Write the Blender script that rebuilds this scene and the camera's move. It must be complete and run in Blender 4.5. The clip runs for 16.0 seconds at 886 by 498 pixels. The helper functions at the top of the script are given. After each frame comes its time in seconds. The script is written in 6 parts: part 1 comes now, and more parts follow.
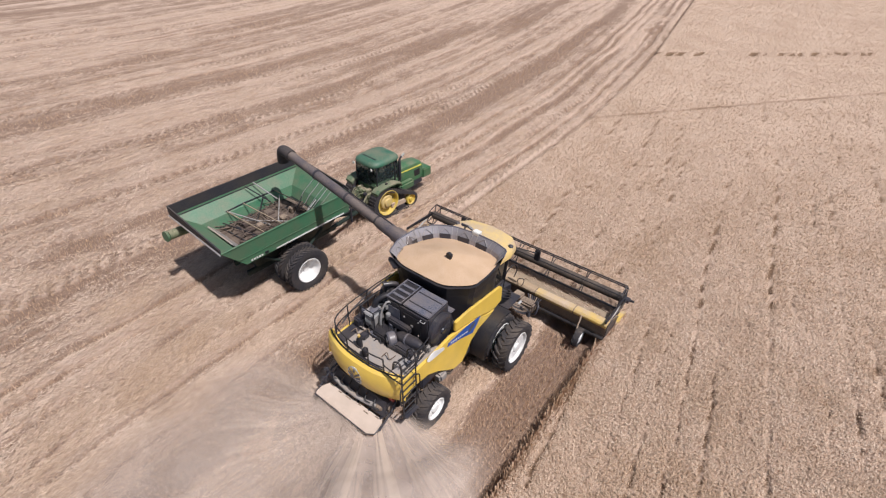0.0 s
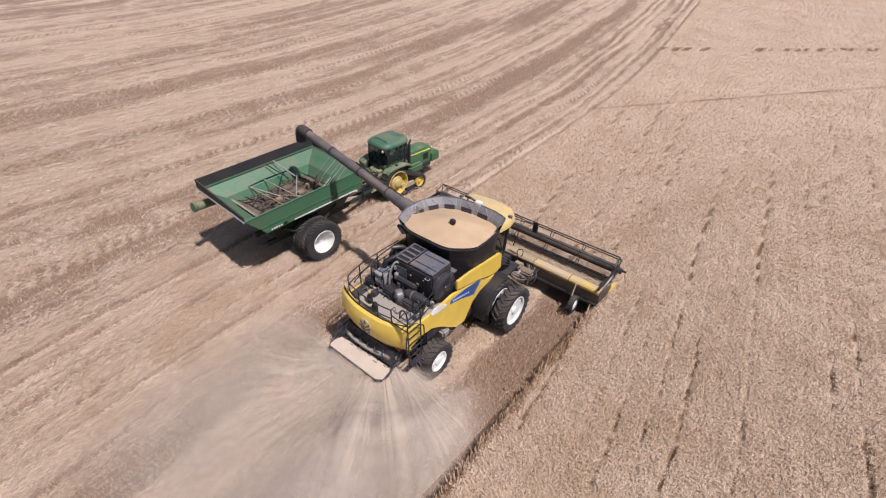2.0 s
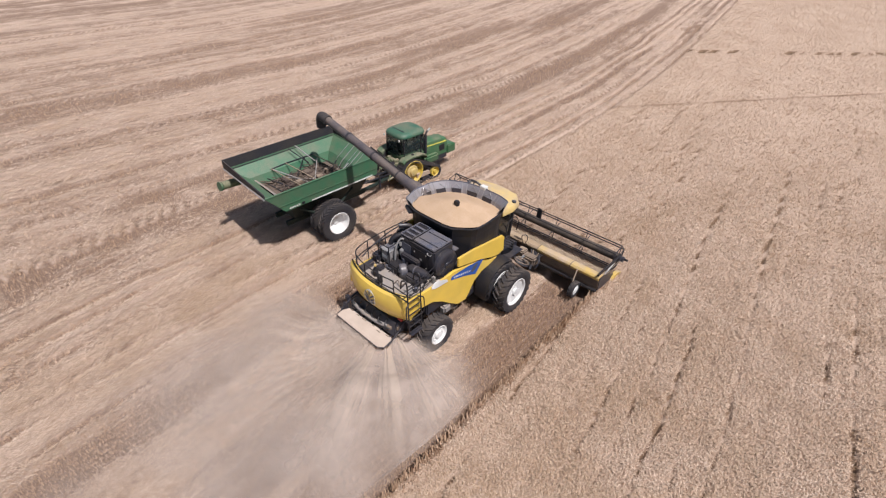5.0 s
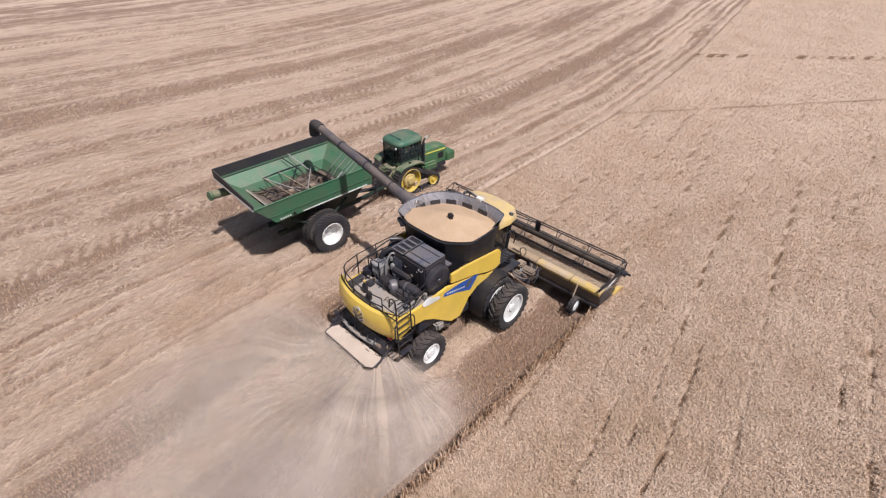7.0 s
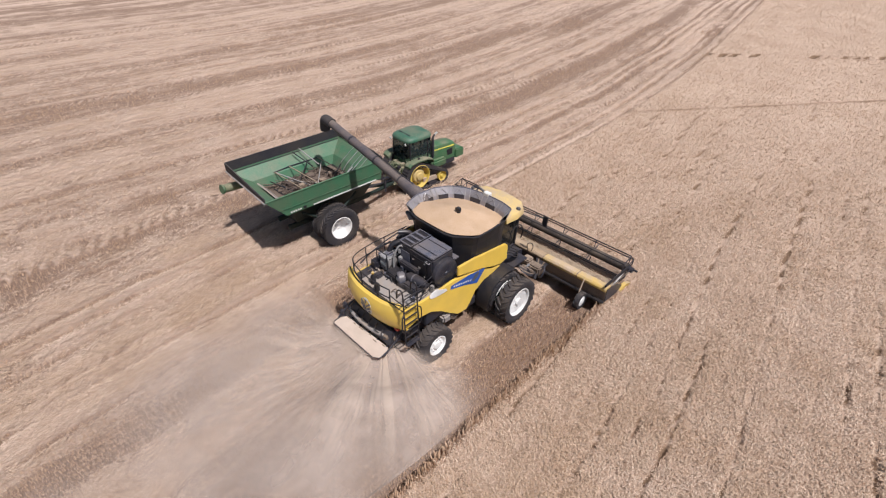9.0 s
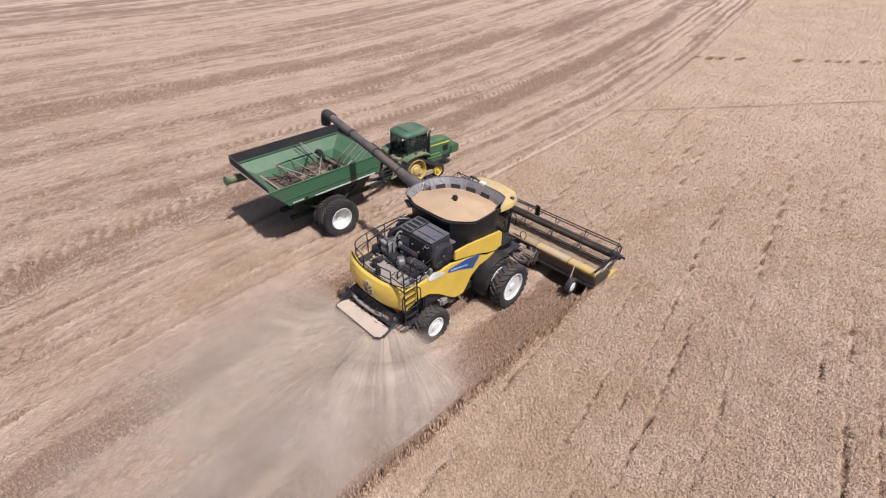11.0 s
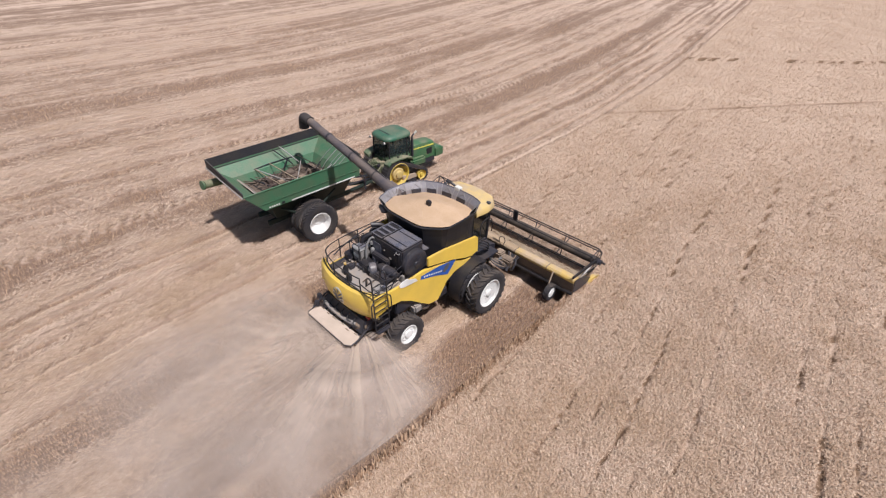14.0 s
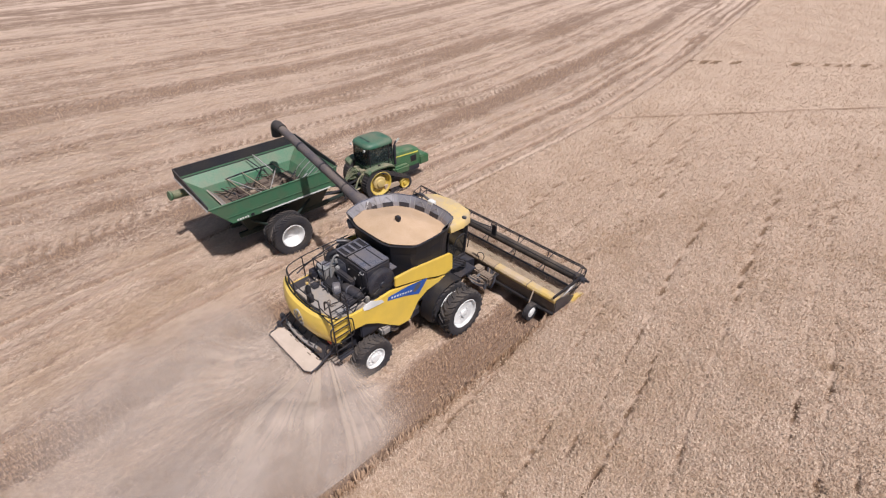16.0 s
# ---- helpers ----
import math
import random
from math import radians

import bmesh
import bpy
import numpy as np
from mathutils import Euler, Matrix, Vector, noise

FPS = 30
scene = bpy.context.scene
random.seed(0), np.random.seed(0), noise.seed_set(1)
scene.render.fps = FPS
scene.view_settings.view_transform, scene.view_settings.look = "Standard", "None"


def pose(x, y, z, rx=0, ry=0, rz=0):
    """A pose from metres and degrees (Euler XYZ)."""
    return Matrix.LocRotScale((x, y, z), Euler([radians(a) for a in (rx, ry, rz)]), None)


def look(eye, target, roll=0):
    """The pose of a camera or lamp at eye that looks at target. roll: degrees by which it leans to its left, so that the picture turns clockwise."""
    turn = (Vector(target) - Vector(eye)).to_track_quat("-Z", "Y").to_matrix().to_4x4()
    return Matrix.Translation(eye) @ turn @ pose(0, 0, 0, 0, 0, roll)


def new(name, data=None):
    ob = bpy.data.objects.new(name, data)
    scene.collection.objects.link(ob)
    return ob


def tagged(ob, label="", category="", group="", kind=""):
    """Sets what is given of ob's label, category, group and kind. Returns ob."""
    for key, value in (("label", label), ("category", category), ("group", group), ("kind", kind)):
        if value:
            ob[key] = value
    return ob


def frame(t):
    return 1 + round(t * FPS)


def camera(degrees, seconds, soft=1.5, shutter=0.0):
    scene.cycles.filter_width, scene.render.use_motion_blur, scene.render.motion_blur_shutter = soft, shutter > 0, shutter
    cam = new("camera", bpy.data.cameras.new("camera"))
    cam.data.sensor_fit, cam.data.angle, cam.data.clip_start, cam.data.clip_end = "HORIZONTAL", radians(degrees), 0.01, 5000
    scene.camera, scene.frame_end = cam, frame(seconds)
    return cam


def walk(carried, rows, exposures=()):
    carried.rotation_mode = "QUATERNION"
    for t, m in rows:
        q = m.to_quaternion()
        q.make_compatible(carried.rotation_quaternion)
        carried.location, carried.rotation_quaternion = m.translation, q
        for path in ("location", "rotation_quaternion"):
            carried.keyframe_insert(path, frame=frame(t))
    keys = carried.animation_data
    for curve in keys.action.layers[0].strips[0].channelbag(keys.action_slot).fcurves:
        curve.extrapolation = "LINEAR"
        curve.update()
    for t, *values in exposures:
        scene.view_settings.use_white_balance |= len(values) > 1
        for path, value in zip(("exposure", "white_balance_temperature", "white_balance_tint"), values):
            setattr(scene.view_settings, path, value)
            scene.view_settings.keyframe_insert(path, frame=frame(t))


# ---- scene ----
# The origin lies on the ground under the harvester's front axle; +y is its heading, +x its right side.
cam = camera(84.2, 16.0, soft=1.2)
PATH = [
    (0, (7.803, -11.456, 14.62), (6.848, -10.177, 13.416), 1.4),
    (0.5, (8.088, -11.807, 14.65), (7.128, -10.533, 13.443), 1.3),
    (1, (8.517, -12.098, 14.598), (7.543, -10.832, 13.394), 1.2),
    (1.5, (8.86, -12.454, 14.571), (7.878, -11.195, 13.368), 1.1),
    (2, (9.179, -12.836, 14.579), (8.19, -11.583, 13.374), 1.1),
    (2.5, (9.522, -13.165, 14.585), (8.52, -11.923, 13.38), 1.1),
    (3, (9.883, -13.441, 14.55), (8.87, -12.206, 13.347), 1.1),
    (3.5, (10.22, -13.569, 14.55), (9.194, -12.346, 13.345), 0.9),
    (4, (10.581, -13.553, 14.507), (9.536, -12.346, 13.304), 0.9),
    (6.5, (10.72, -12.484, 14.356), (9.62, -11.307, 13.17), 0.4),
    (7, (10.456, -12.263, 14.312), (9.353, -11.088, 13.126), 0.4),
    (7.5, (10.291, -12.198, 14.301), (9.188, -11.024, 13.115), 0.3),
    (8, (10.325, -12.217, 14.293), (9.215, -11.051, 13.106), 0.3),
    (8.5, (10.491, -12.305, 14.269), (9.371, -11.148, 13.082), 0.3),
    (9, (10.714, -12.462, 14.246), (9.586, -11.312, 13.06), 0.3),
    (11.5, (11.517, -13.481, 14.207), (10.405, -12.299, 13.037), 1.0),
    (12, (11.63, -13.451, 14.19), (10.519, -12.268, 13.021), 1.0),
    (12.5, (11.701, -13.328, 14.195), (10.593, -12.143, 13.026), 0.9),
    (13, (11.767, -13.065, 14.189), (10.657, -11.881, 13.021), 0.8),
    (13.5, (11.848, -12.727, 14.196), (10.732, -11.549, 13.027), 0.8),
    (14, (11.885, -12.4, 14.197), (10.766, -11.225, 13.028), 0.7),
    (14.5, (11.88, -12.015, 14.22), (10.76, -10.843, 13.049), 0.7),
    (15, (11.91, -11.557, 14.217), (10.784, -10.39, 13.045), 0.6),
    (15.5, (11.919, -11.061, 14.117), (10.784, -9.899, 12.949), 0.6),
    (16, (11.9, -10.559, 14.067), (10.763, -9.4, 12.9), 0.5),
]
walk(cam, [(t, look(eye, target, roll)) for t, eye, target, roll in PATH], [(0.0, 0.0), (16.0, 0.0)])

# ---- world and sun ----
# light falls along (-0.54, 0.05, -1): a high sun to the harvester's right
world = bpy.data.worlds.new("sky")
scene.world = world
world.use_nodes = True
wn, wl = world.node_tree.nodes, world.node_tree.links
sky = wn.new("ShaderNodeTexSky")
sky.sky_type, sky.sun_disc = "NISHITA", False
sky.sun_elevation, sky.sun_rotation = radians(61.5), radians(95)
sky.dust_density = 2.0
wl.new(sky.outputs["Color"], wn["Background"].inputs["Color"])
wn["Background"].inputs["Strength"].default_value = 0.073
sun = new("sun", bpy.data.lights.new("sun", "SUN"))
sun.data.energy, sun.data.angle, sun.data.color = 4.65, radians(0.6), (1.0, 0.965, 0.955)
sun.matrix_world = look((54, -5, 100), (0, 0, 0))


# ---- materials ----
def nodes_of(name):
    m = bpy.data.materials.new(name)
    m.use_nodes = True
    return m, m.node_tree.nodes, m.node_tree.links, m.node_tree.nodes["Principled BSDF"]


def noise_node(n, l, scale, detail=4.0, stretch=(1, 1, 1), rough=0.55, vec=None):
    co = vec or n.new("ShaderNodeNewGeometry").outputs["Position"]
    mp = n.new("ShaderNodeMapping")
    mp.inputs["Scale"].default_value = stretch
    l.new(co, mp.inputs["Vector"])
    t = n.new("ShaderNodeTexNoise")
    t.inputs["Scale"].default_value, t.inputs["Detail"].default_value, t.inputs["Roughness"].default_value = scale, detail, rough
    l.new(mp.outputs["Vector"], t.inputs["Vector"])
    return t.outputs["Fac"]


def spread(n, l, value, lo, hi, a=0.0, b=1.0):
    r = n.new("ShaderNodeMapRange")
    r.interpolation_type = "SMOOTHSTEP"
    for k, v in (("From Min", lo), ("From Max", hi), ("To Min", a), ("To Max", b)):
        r.inputs[k].default_value = v
    l.new(value, r.inputs["Value"])
    return r.outputs["Result"]


def mix(n, l, fac, a, b, blend="MIX"):
    m = n.new("ShaderNodeMix")
    m.data_type, m.blend_type = "RGBA", blend
    for k, v in ((0, fac), (6, a), (7, b)):
        if isinstance(v, (int, float)):
            m.inputs[k].default_value = v
        elif isinstance(v, tuple):
            m.inputs[k].default_value = (*v, 1)
        else:
            l.new(v, m.inputs[k])
    return m.outputs[2]


def math_node(n, l, op, a, b=0.0):
    m = n.new("ShaderNodeMath")
    m.operation = op
    for k, v in ((0, a), (1, b)):
        if isinstance(v, (int, float)):
            m.inputs[k].default_value = v
        else:
            l.new(v, m.inputs[k])
    return m.outputs[0]


DUST = (0.50, 0.38, 0.28)


def paint(name, colour, rough=0.45, metal=0.0, dust=0.35, bump=0.05, coat=0.0, streak=0.12, fade=0.72):
    """Painted or plain surface with grime at two scales and dust that has settled on what faces up."""
    m, n, l, b = nodes_of(name)
    geo = n.new("ShaderNodeNewGeometry")
    big, fine = noise_node(n, l, 1.3, 5), noise_node(n, l, 22, 5)
    dark = tuple(c * fade for c in colour)
    c = mix(n, l, spread(n, l, big, 0.35, 0.7), colour, dark)
    sep = n.new("ShaderNodeSeparateXYZ")
    l.new(geo.outputs["Normal"], sep.inputs[0])
    up = spread(n, l, sep.outputs["Z"], -0.2, 0.95)
    patch = spread(n, l, math_node(n, l, "ADD", math_node(n, l, "MULTIPLY", big, 0.6), math_node(n, l, "MULTIPLY", fine, 0.4)), 0.32, 0.68)
    fac = math_node(n, l, "ADD", math_node(n, l, "MULTIPLY", math_node(n, l, "MULTIPLY", up, patch), dust), math_node(n, l, "MULTIPLY", patch, streak))
    c = mix(n, l, fac, c, DUST)
    l.new(c, b.inputs["Base Color"])
    l.new(spread(n, l, fac, 0.0, 0.6, rough, 0.9), b.inputs["Roughness"])
    b.inputs["Metallic"].default_value = metal
    b.inputs["Coat Weight"].default_value = coat
    bp = n.new("ShaderNodeBump")
    bp.inputs["Strength"].default_value, bp.inputs["Distance"].default_value = bump, 0.02
    l.new(fine, bp.inputs["Height"])
    l.new(bp.outputs[0], b.inputs["Normal"])
    return m


YELLOW = paint("yellow_paint", (0.78, 0.53, 0.085), 0.36, dust=0.16, coat=0.25, streak=0.05, fade=0.9)
HEADYEL = paint("straw_dusted_yellow", (0.62, 0.42, 0.10), 0.6, dust=0.75, streak=0.30)
REELP = paint("dusty_reel_black", (0.028, 0.023, 0.023), 0.65, dust=0.16, streak=0.08)
BEAMDUST = paint("dust_caked_beam", (0.34, 0.235, 0.14), 0.8, dust=0.55, streak=0.35, bump=0.25)
TABLE = paint("worn_table_canvas", (0.26, 0.20, 0.135), 0.85, dust=0.40, streak=0.25, bump=0.2)
LINER = paint("zinc_liner", (0.31, 0.30, 0.335), 0.42, metal=0.25, dust=0.16, streak=0.08)
DECK = paint("grey_deck_plate", (0.27, 0.26, 0.265), 0.6, dust=0.40, streak=0.18)
RUST = paint("caked_brown_steel", (0.10, 0.07, 0.055), 0.8, dust=0.45, streak=0.25, bump=0.3)
TRASH = paint("bin_trash", (0.075, 0.052, 0.046), 0.9, dust=0.16, streak=0.10, bump=0.4)
# cart green with the shade under the bin painted into it
SHADEGREEN = paint("shaded_green_underside", (0.010, 0.022, 0.017), 0.7, dust=0.0, streak=0.01)
ROOFY = paint("dusty_roof_yellow", (0.64, 0.46, 0.17), 0.6, dust=0.95, streak=0.25)
OLDYEL = paint("dusty_yellow_paint", (0.72, 0.47, 0.07), 0.5, dust=0.85, streak=0.18)
GREEN = paint("cart_green", (0.036, 0.142, 0.075), 0.45, dust=0.12, streak=0.11)
TGREEN = paint("tractor_green", (0.020, 0.125, 0.05), 0.4, dust=0.26, streak=0.14, coat=0.1)
ROOFG = paint("roof_green", (0.024, 0.115, 0.072), 0.5, dust=0.22, streak=0.10, fade=0.8)
BLACK = paint("black_plastic", (0.010, 0.011, 0.018), 0.5, dust=0.05, streak=0.02)
DARK = paint("dark_steel", (0.023, 0.025, 0.038), 0.36, dust=0.09, streak=0.03)
RUBBER = paint("tyre_rubber", (0.020, 0.020, 0.028), 0.8, dust=0.13, streak=0.06, bump=0.2)
WHITE = paint("white_rim", (0.88, 0.88, 0.88), 0.45, dust=0.12, streak=0.05)
RIMYEL = paint("yellow_rim", (0.68, 0.50, 0.07), 0.5, dust=0.35, streak=0.22)
HUBDUST = paint("dusted_hub_yellow", (0.58, 0.43, 0.13), 0.7, dust=0.5, streak=0.45)
TDUST = paint("dust_caked_green", (0.07, 0.12, 0.06), 0.8, dust=0.5, streak=0.40, bump=0.2)
WINGG = paint("wing_green", (0.035, 0.125, 0.06), 0.6, dust=0.30, streak=0.22)
STEEL = paint("galvanised_steel", (0.42, 0.42, 0.43), 0.4, metal=0.4, dust=0.30, streak=0.10)
GREY = paint("grey_cover", (0.095, 0.105, 0.145), 0.24, dust=0.20, streak=0.07)
AUGER = paint("auger_grey", (0.068, 0.061, 0.076), 0.55, dust=0.22, streak=0.10)
DUSTY = paint("dusty_metal", (0.40, 0.31, 0.24), 0.8, dust=0.8, streak=0.5, bump=0.15)
TRAYDUST = paint("pale_dust_coat", (0.56, 0.455, 0.385), 0.9, dust=0.15, streak=0.08, bump=0.12, fade=0.86)
BLUE = paint("blue_decal", (0.02, 0.10, 0.42), 0.4, dust=0.08, streak=0.04)
LOGO = paint("slate_emblem", (0.085, 0.095, 0.125), 0.5, dust=0.08, streak=0.06)
MARK = paint("white_marking", (0.72, 0.72, 0.70), 0.5, dust=0.15, streak=0.08)
LIME = paint("pale_yellow_stripe", (0.75, 0.70, 0.12), 0.5, dust=0.12, streak=0.05)
RED = paint("red_reflector", (0.45, 0.03, 0.02), 0.3, dust=0.1, streak=0.05)
SEAT = paint("seat_cloth", (0.10, 0.09, 0.08), 0.9, dust=0.2)
CANVAS = paint("dark_tarpaulin", (0.020, 0.020, 0.029), 0.75, dust=0.07, streak=0.06)


def glass(name):
    m, n, l, b = nodes_of(name)
    b.inputs["Base Color"].default_value = (0.13, 0.17, 0.17, 1)
    b.inputs["Transmission Weight"].default_value = 0.85
    b.inputs["IOR"].default_value = 1.1
    l.new(spread(n, l, noise_node(n, l, 6, 4), 0.3, 0.75, 0.05, 0.4), b.inputs["Roughness"])
    return m


GLASS = glass("tinted_glass")
DGLASS = paint("dark_cab_glass", (0.012, 0.014, 0.016), 0.08, dust=0.05, streak=0.03, bump=0.0)


def grain_material():
    m, n, l, b = nodes_of("wheat_grain")
    big, fine = noise_node(n, l, 2.0, 4), noise_node(n, l, 90, 3)
    c = mix(n, l, spread(n, l, big, 0.3, 0.7), (0.55, 0.385, 0.268), (0.50, 0.345, 0.228))
    c = mix(n, l, spread(n, l, fine, 0.45, 0.75), c, (0.42, 0.27, 0.14))
    l.new(c, b.inputs["Base Color"])
    b.inputs["Roughness"].default_value = 0.85
    bp = n.new("ShaderNodeBump")
    bp.inputs["Strength"].default_value, bp.inputs["Distance"].default_value = 0.5, 0.02
    l.new(fine, bp.inputs["Height"])
    l.new(bp.outputs[0], b.inputs["Normal"])
    return m


GRAIN = grain_material()


def straw_material(name, cols, rough=0.85):
    """Dry stems: each blade takes its own shade."""
    m, n, l, b = nodes_of(name)
    geo = n.new("ShaderNodeNewGeometry")
    r = n.new("ShaderNodeValToRGB")
    while len(r.color_ramp.elements) < len(cols):
        r.color_ramp.elements.new(0.5)
    for i, (e, c) in enumerate(zip(r.color_ramp.elements, cols)):
        e.position, e.color = i / (len(cols) - 1), (*c, 1)
    l.new(geo.outputs["Random Per Island"], r.inputs[0])
    big = noise_node(n, l, 0.35, 5)
    c = mix(n, l, spread(n, l, big, 0.3, 0.72), r.outputs[0], (0.80, 0.74, 0.66), "MULTIPLY")
    l.new(c, b.inputs["Base Color"])
    b.inputs["Roughness"].default_value = rough
    b.inputs["Specular IOR Level"].default_value = 0.2
    return m


EARS = straw_material("ripe_ears", [(0.44, 0.315, 0.232), (0.565, 0.42, 0.322), (0.635, 0.49, 0.386), (0.76, 0.61, 0.496)])
STEMS = straw_material("cut_stems", [(0.50, 0.345, 0.245), (0.62, 0.44, 0.32), (0.76, 0.565, 0.425)])
LITTER = straw_material("loose_straw", [(0.43, 0.31, 0.228), (0.66, 0.50, 0.395), (0.86, 0.695, 0.565)])


def chaff_material():
    """Pale bits of husk and dust."""
    m, n, l, b = nodes_of("flying_chaff")
    geo = n.new("ShaderNodeNewGeometry")
    c = mix(n, l, geo.outputs["Random Per Island"], (0.60, 0.475, 0.395), (0.78, 0.65, 0.56))
    l.new(c, b.inputs["Base Color"])
    b.inputs["Roughness"].default_value = 1.0
    b.inputs["Specular IOR Level"].default_value = 0.0
    return m


CHAFF = chaff_material()


def veil_material():
    """Drifting dust: thin layers that let the ground show, streaked along the throw."""
    m, n, l, b = nodes_of("drifting_dust")
    ray, way, dens = (n.new("ShaderNodeAttribute") for _ in range(3))
    for a, k in ((ray, "ray"), (way, "way"), (dens, "amount")):
        a.attribute_name = k
    com = n.new("ShaderNodeCombineXYZ")
    l.new(ray.outputs["Fac"], com.inputs[0]), l.new(way.outputs["Fac"], com.inputs[1])
    sep = n.new("ShaderNodeSeparateXYZ")
    l.new(n.new("ShaderNodeNewGeometry").outputs["Position"], sep.inputs[0])
    l.new(sep.outputs["Z"], com.inputs[2])
    streak = noise_node(n, l, 1.0, 2, (19.0, 0.06, 0.2), vec=com.outputs[0])
    wide = noise_node(n, l, 1.0, 3, (2.6, 0.12, 0.3), vec=com.outputs[0])
    puff = noise_node(n, l, 0.55, 6, rough=0.6)
    near = spread(n, l, way.outputs["Fac"], 1.2, 7.0, 1.0, 0.0)
    jets = math_node(n, l, "MULTIPLY", spread(n, l, streak, 0.46, 0.62, -0.06, 0.27), near)
    body = math_node(n, l, "MULTIPLY", spread(n, l, puff, 0.30, 0.70, 0.45, 1.0), spread(n, l, wide, 0.34, 0.62, 0.45, 1.05))
    f = math_node(n, l, "MULTIPLY", math_node(n, l, "ADD", body, jets), dens.outputs["Fac"])
    f = math_node(n, l, "MINIMUM", math_node(n, l, "MAXIMUM", f, 0.0), 0.7)
    l.new(f, b.inputs["Alpha"])
    c = mix(n, l, spread(n, l, puff, 0.35, 0.65), (0.53, 0.43, 0.372), (0.58, 0.472, 0.41))
    c = mix(n, l, math_node(n, l, "MULTIPLY", spread(n, l, streak, 0.46, 0.60), near), c, (0.62, 0.50, 0.412))
    l.new(c, b.inputs["Base Color"])
    b.inputs["Roughness"].default_value = 1.0
    b.inputs["Specular IOR Level"].default_value = 0.0
    return m


VEIL = veil_material()


def soil_material():
    """Stubble ground: straw swaths along the driving lanes, wheel streaks, grain."""
    m, n, l, b = nodes_of("stubble_ground")
    pos = n.new("ShaderNodeNewGeometry").outputs["Position"]
    sep = n.new("ShaderNodeSeparateXYZ")
    l.new(pos, sep.inputs[0])
    # lanes bend to the left far ahead, as the crop's edge does; older ones on the left lean the other way
    X, Y = sep.outputs["X"], sep.outputs["Y"]
    d = math_node(n, l, "MAXIMUM", math_node(n, l, "SUBTRACT", Y, 16.0), 0.0)
    part_d = math_node(n, l, "MINIMUM", d, 30.0)
    far = math_node(n, l, "MULTIPLY", math_node(n, l, "MULTIPLY", part_d, math_node(n, l, "SUBTRACT", math_node(n, l, "MULTIPLY", d, 2.0), part_d)), 1 / 380)
    back = math_node(n, l, "MINIMUM", Y, 0.0)
    back = math_node(n, l, "MULTIPLY", math_node(n, l, "MULTIPLY", back, back), 0.003)
    old = math_node(n, l, "MULTIPLY", math_node(n, l, "SUBTRACT", math_node(n, l, "MINIMUM", Y, 15.0), 15.0), 0.10)
    w = spread(n, l, X, -22.0, -12.0, 1.0, 0.0)
    lean = math_node(n, l, "ADD", math_node(n, l, "MULTIPLY", old, w), math_node(n, l, "MULTIPLY", back, math_node(n, l, "SUBTRACT", 1.0, w)))
    wob = math_node(n, l, "MULTIPLY", math_node(n, l, "SUBTRACT", noise_node(n, l, 0.06, 2), 0.5), 1.6)
    u = math_node(n, l, "ADD", math_node(n, l, "SUBTRACT", math_node(n, l, "ADD", X, far), lean), wob)
    com = n.new("ShaderNodeCombineXYZ")
    l.new(u, com.inputs[0]), l.new(sep.outputs["Y"], com.inputs[1])
    lane = com.outputs[0]
    # one pass of the harvester is about 10.3 m wide: straw in its middle, bare stubble between
    swath = math_node(n, l, "COSINE", math_node(n, l, "MULTIPLY", math_node(n, l, "ADD", u, 8.3), 0.61))
    mid = noise_node(n, l, 1.0, 4, (0.75, 0.03, 1), vec=lane)
    track = noise_node(n, l, 1.0, 3, (2.6, 0.06, 1), vec=lane)
    dash = noise_node(n, l, 1.0, 4, (3.5, 1.1, 1), vec=lane)
    fine = noise_node(n, l, 7.0, 6, rough=0.72)
    tiny = noise_node(n, l, 30.0, 3, rough=0.7)
    cover = math_node(n, l, "ADD", math_node(n, l, "MULTIPLY", swath, 0.03), math_node(n, l, "MULTIPLY", mid, 0.50))
    laid = n.new("ShaderNodeAttribute")
    laid.attribute_name = "straw"
    cover = math_node(n, l, "ADD", cover, math_node(n, l, "MULTIPLY", laid.outputs["Fac"], 0.50))
    for v, k in ((track, 0.34), (dash, 0.50), (fine, 0.30)):
        cover = math_node(n, l, "ADD", cover, math_node(n, l, "MULTIPLY", v, k))
    # slanting prints of tyre lugs in the wheel lanes
    lug = n.new("ShaderNodeAttribute")
    lug.attribute_name = "tread"
    beat = math_node(n, l, "ADD", math_node(n, l, "MULTIPLY", Y, 9.5), math_node(n, l, "MULTIPLY", u, 6.0))
    beat = math_node(n, l, "SINE", math_node(n, l, "ADD", beat, math_node(n, l, "MULTIPLY", dash, 10.0)))
    prints = math_node(n, l, "MULTIPLY", beat, lug.outputs["Fac"])
    cover = math_node(n, l, "ADD", cover, math_node(n, l, "MULTIPLY", prints, 0.22))
    # freshly cut strips on both sides of the harvester carry less straw
    strip = None
    for lo, hi in ((-4.6, -2.6), (2.8, 5.4)):
        a = math_node(n, l, "MULTIPLY", spread(n, l, u, lo - 0.35, lo + 0.35), spread(n, l, u, hi - 0.35, hi + 0.35, 1.0, 0.0))
        strip = a if strip is None else math_node(n, l, "ADD", strip, a)
    strip = math_node(n, l, "MULTIPLY", strip, spread(n, l, sep.outputs["Y"], 4.0, 5.0, 1.0, 0.0))
    cover = math_node(n, l, "SUBTRACT", cover, math_node(n, l, "MULTIPLY", strip, 0.09))
    c = mix(n, l, spread(n, l, cover, 0.57, 1.07), (0.29, 0.197, 0.148), (0.605, 0.455, 0.365))
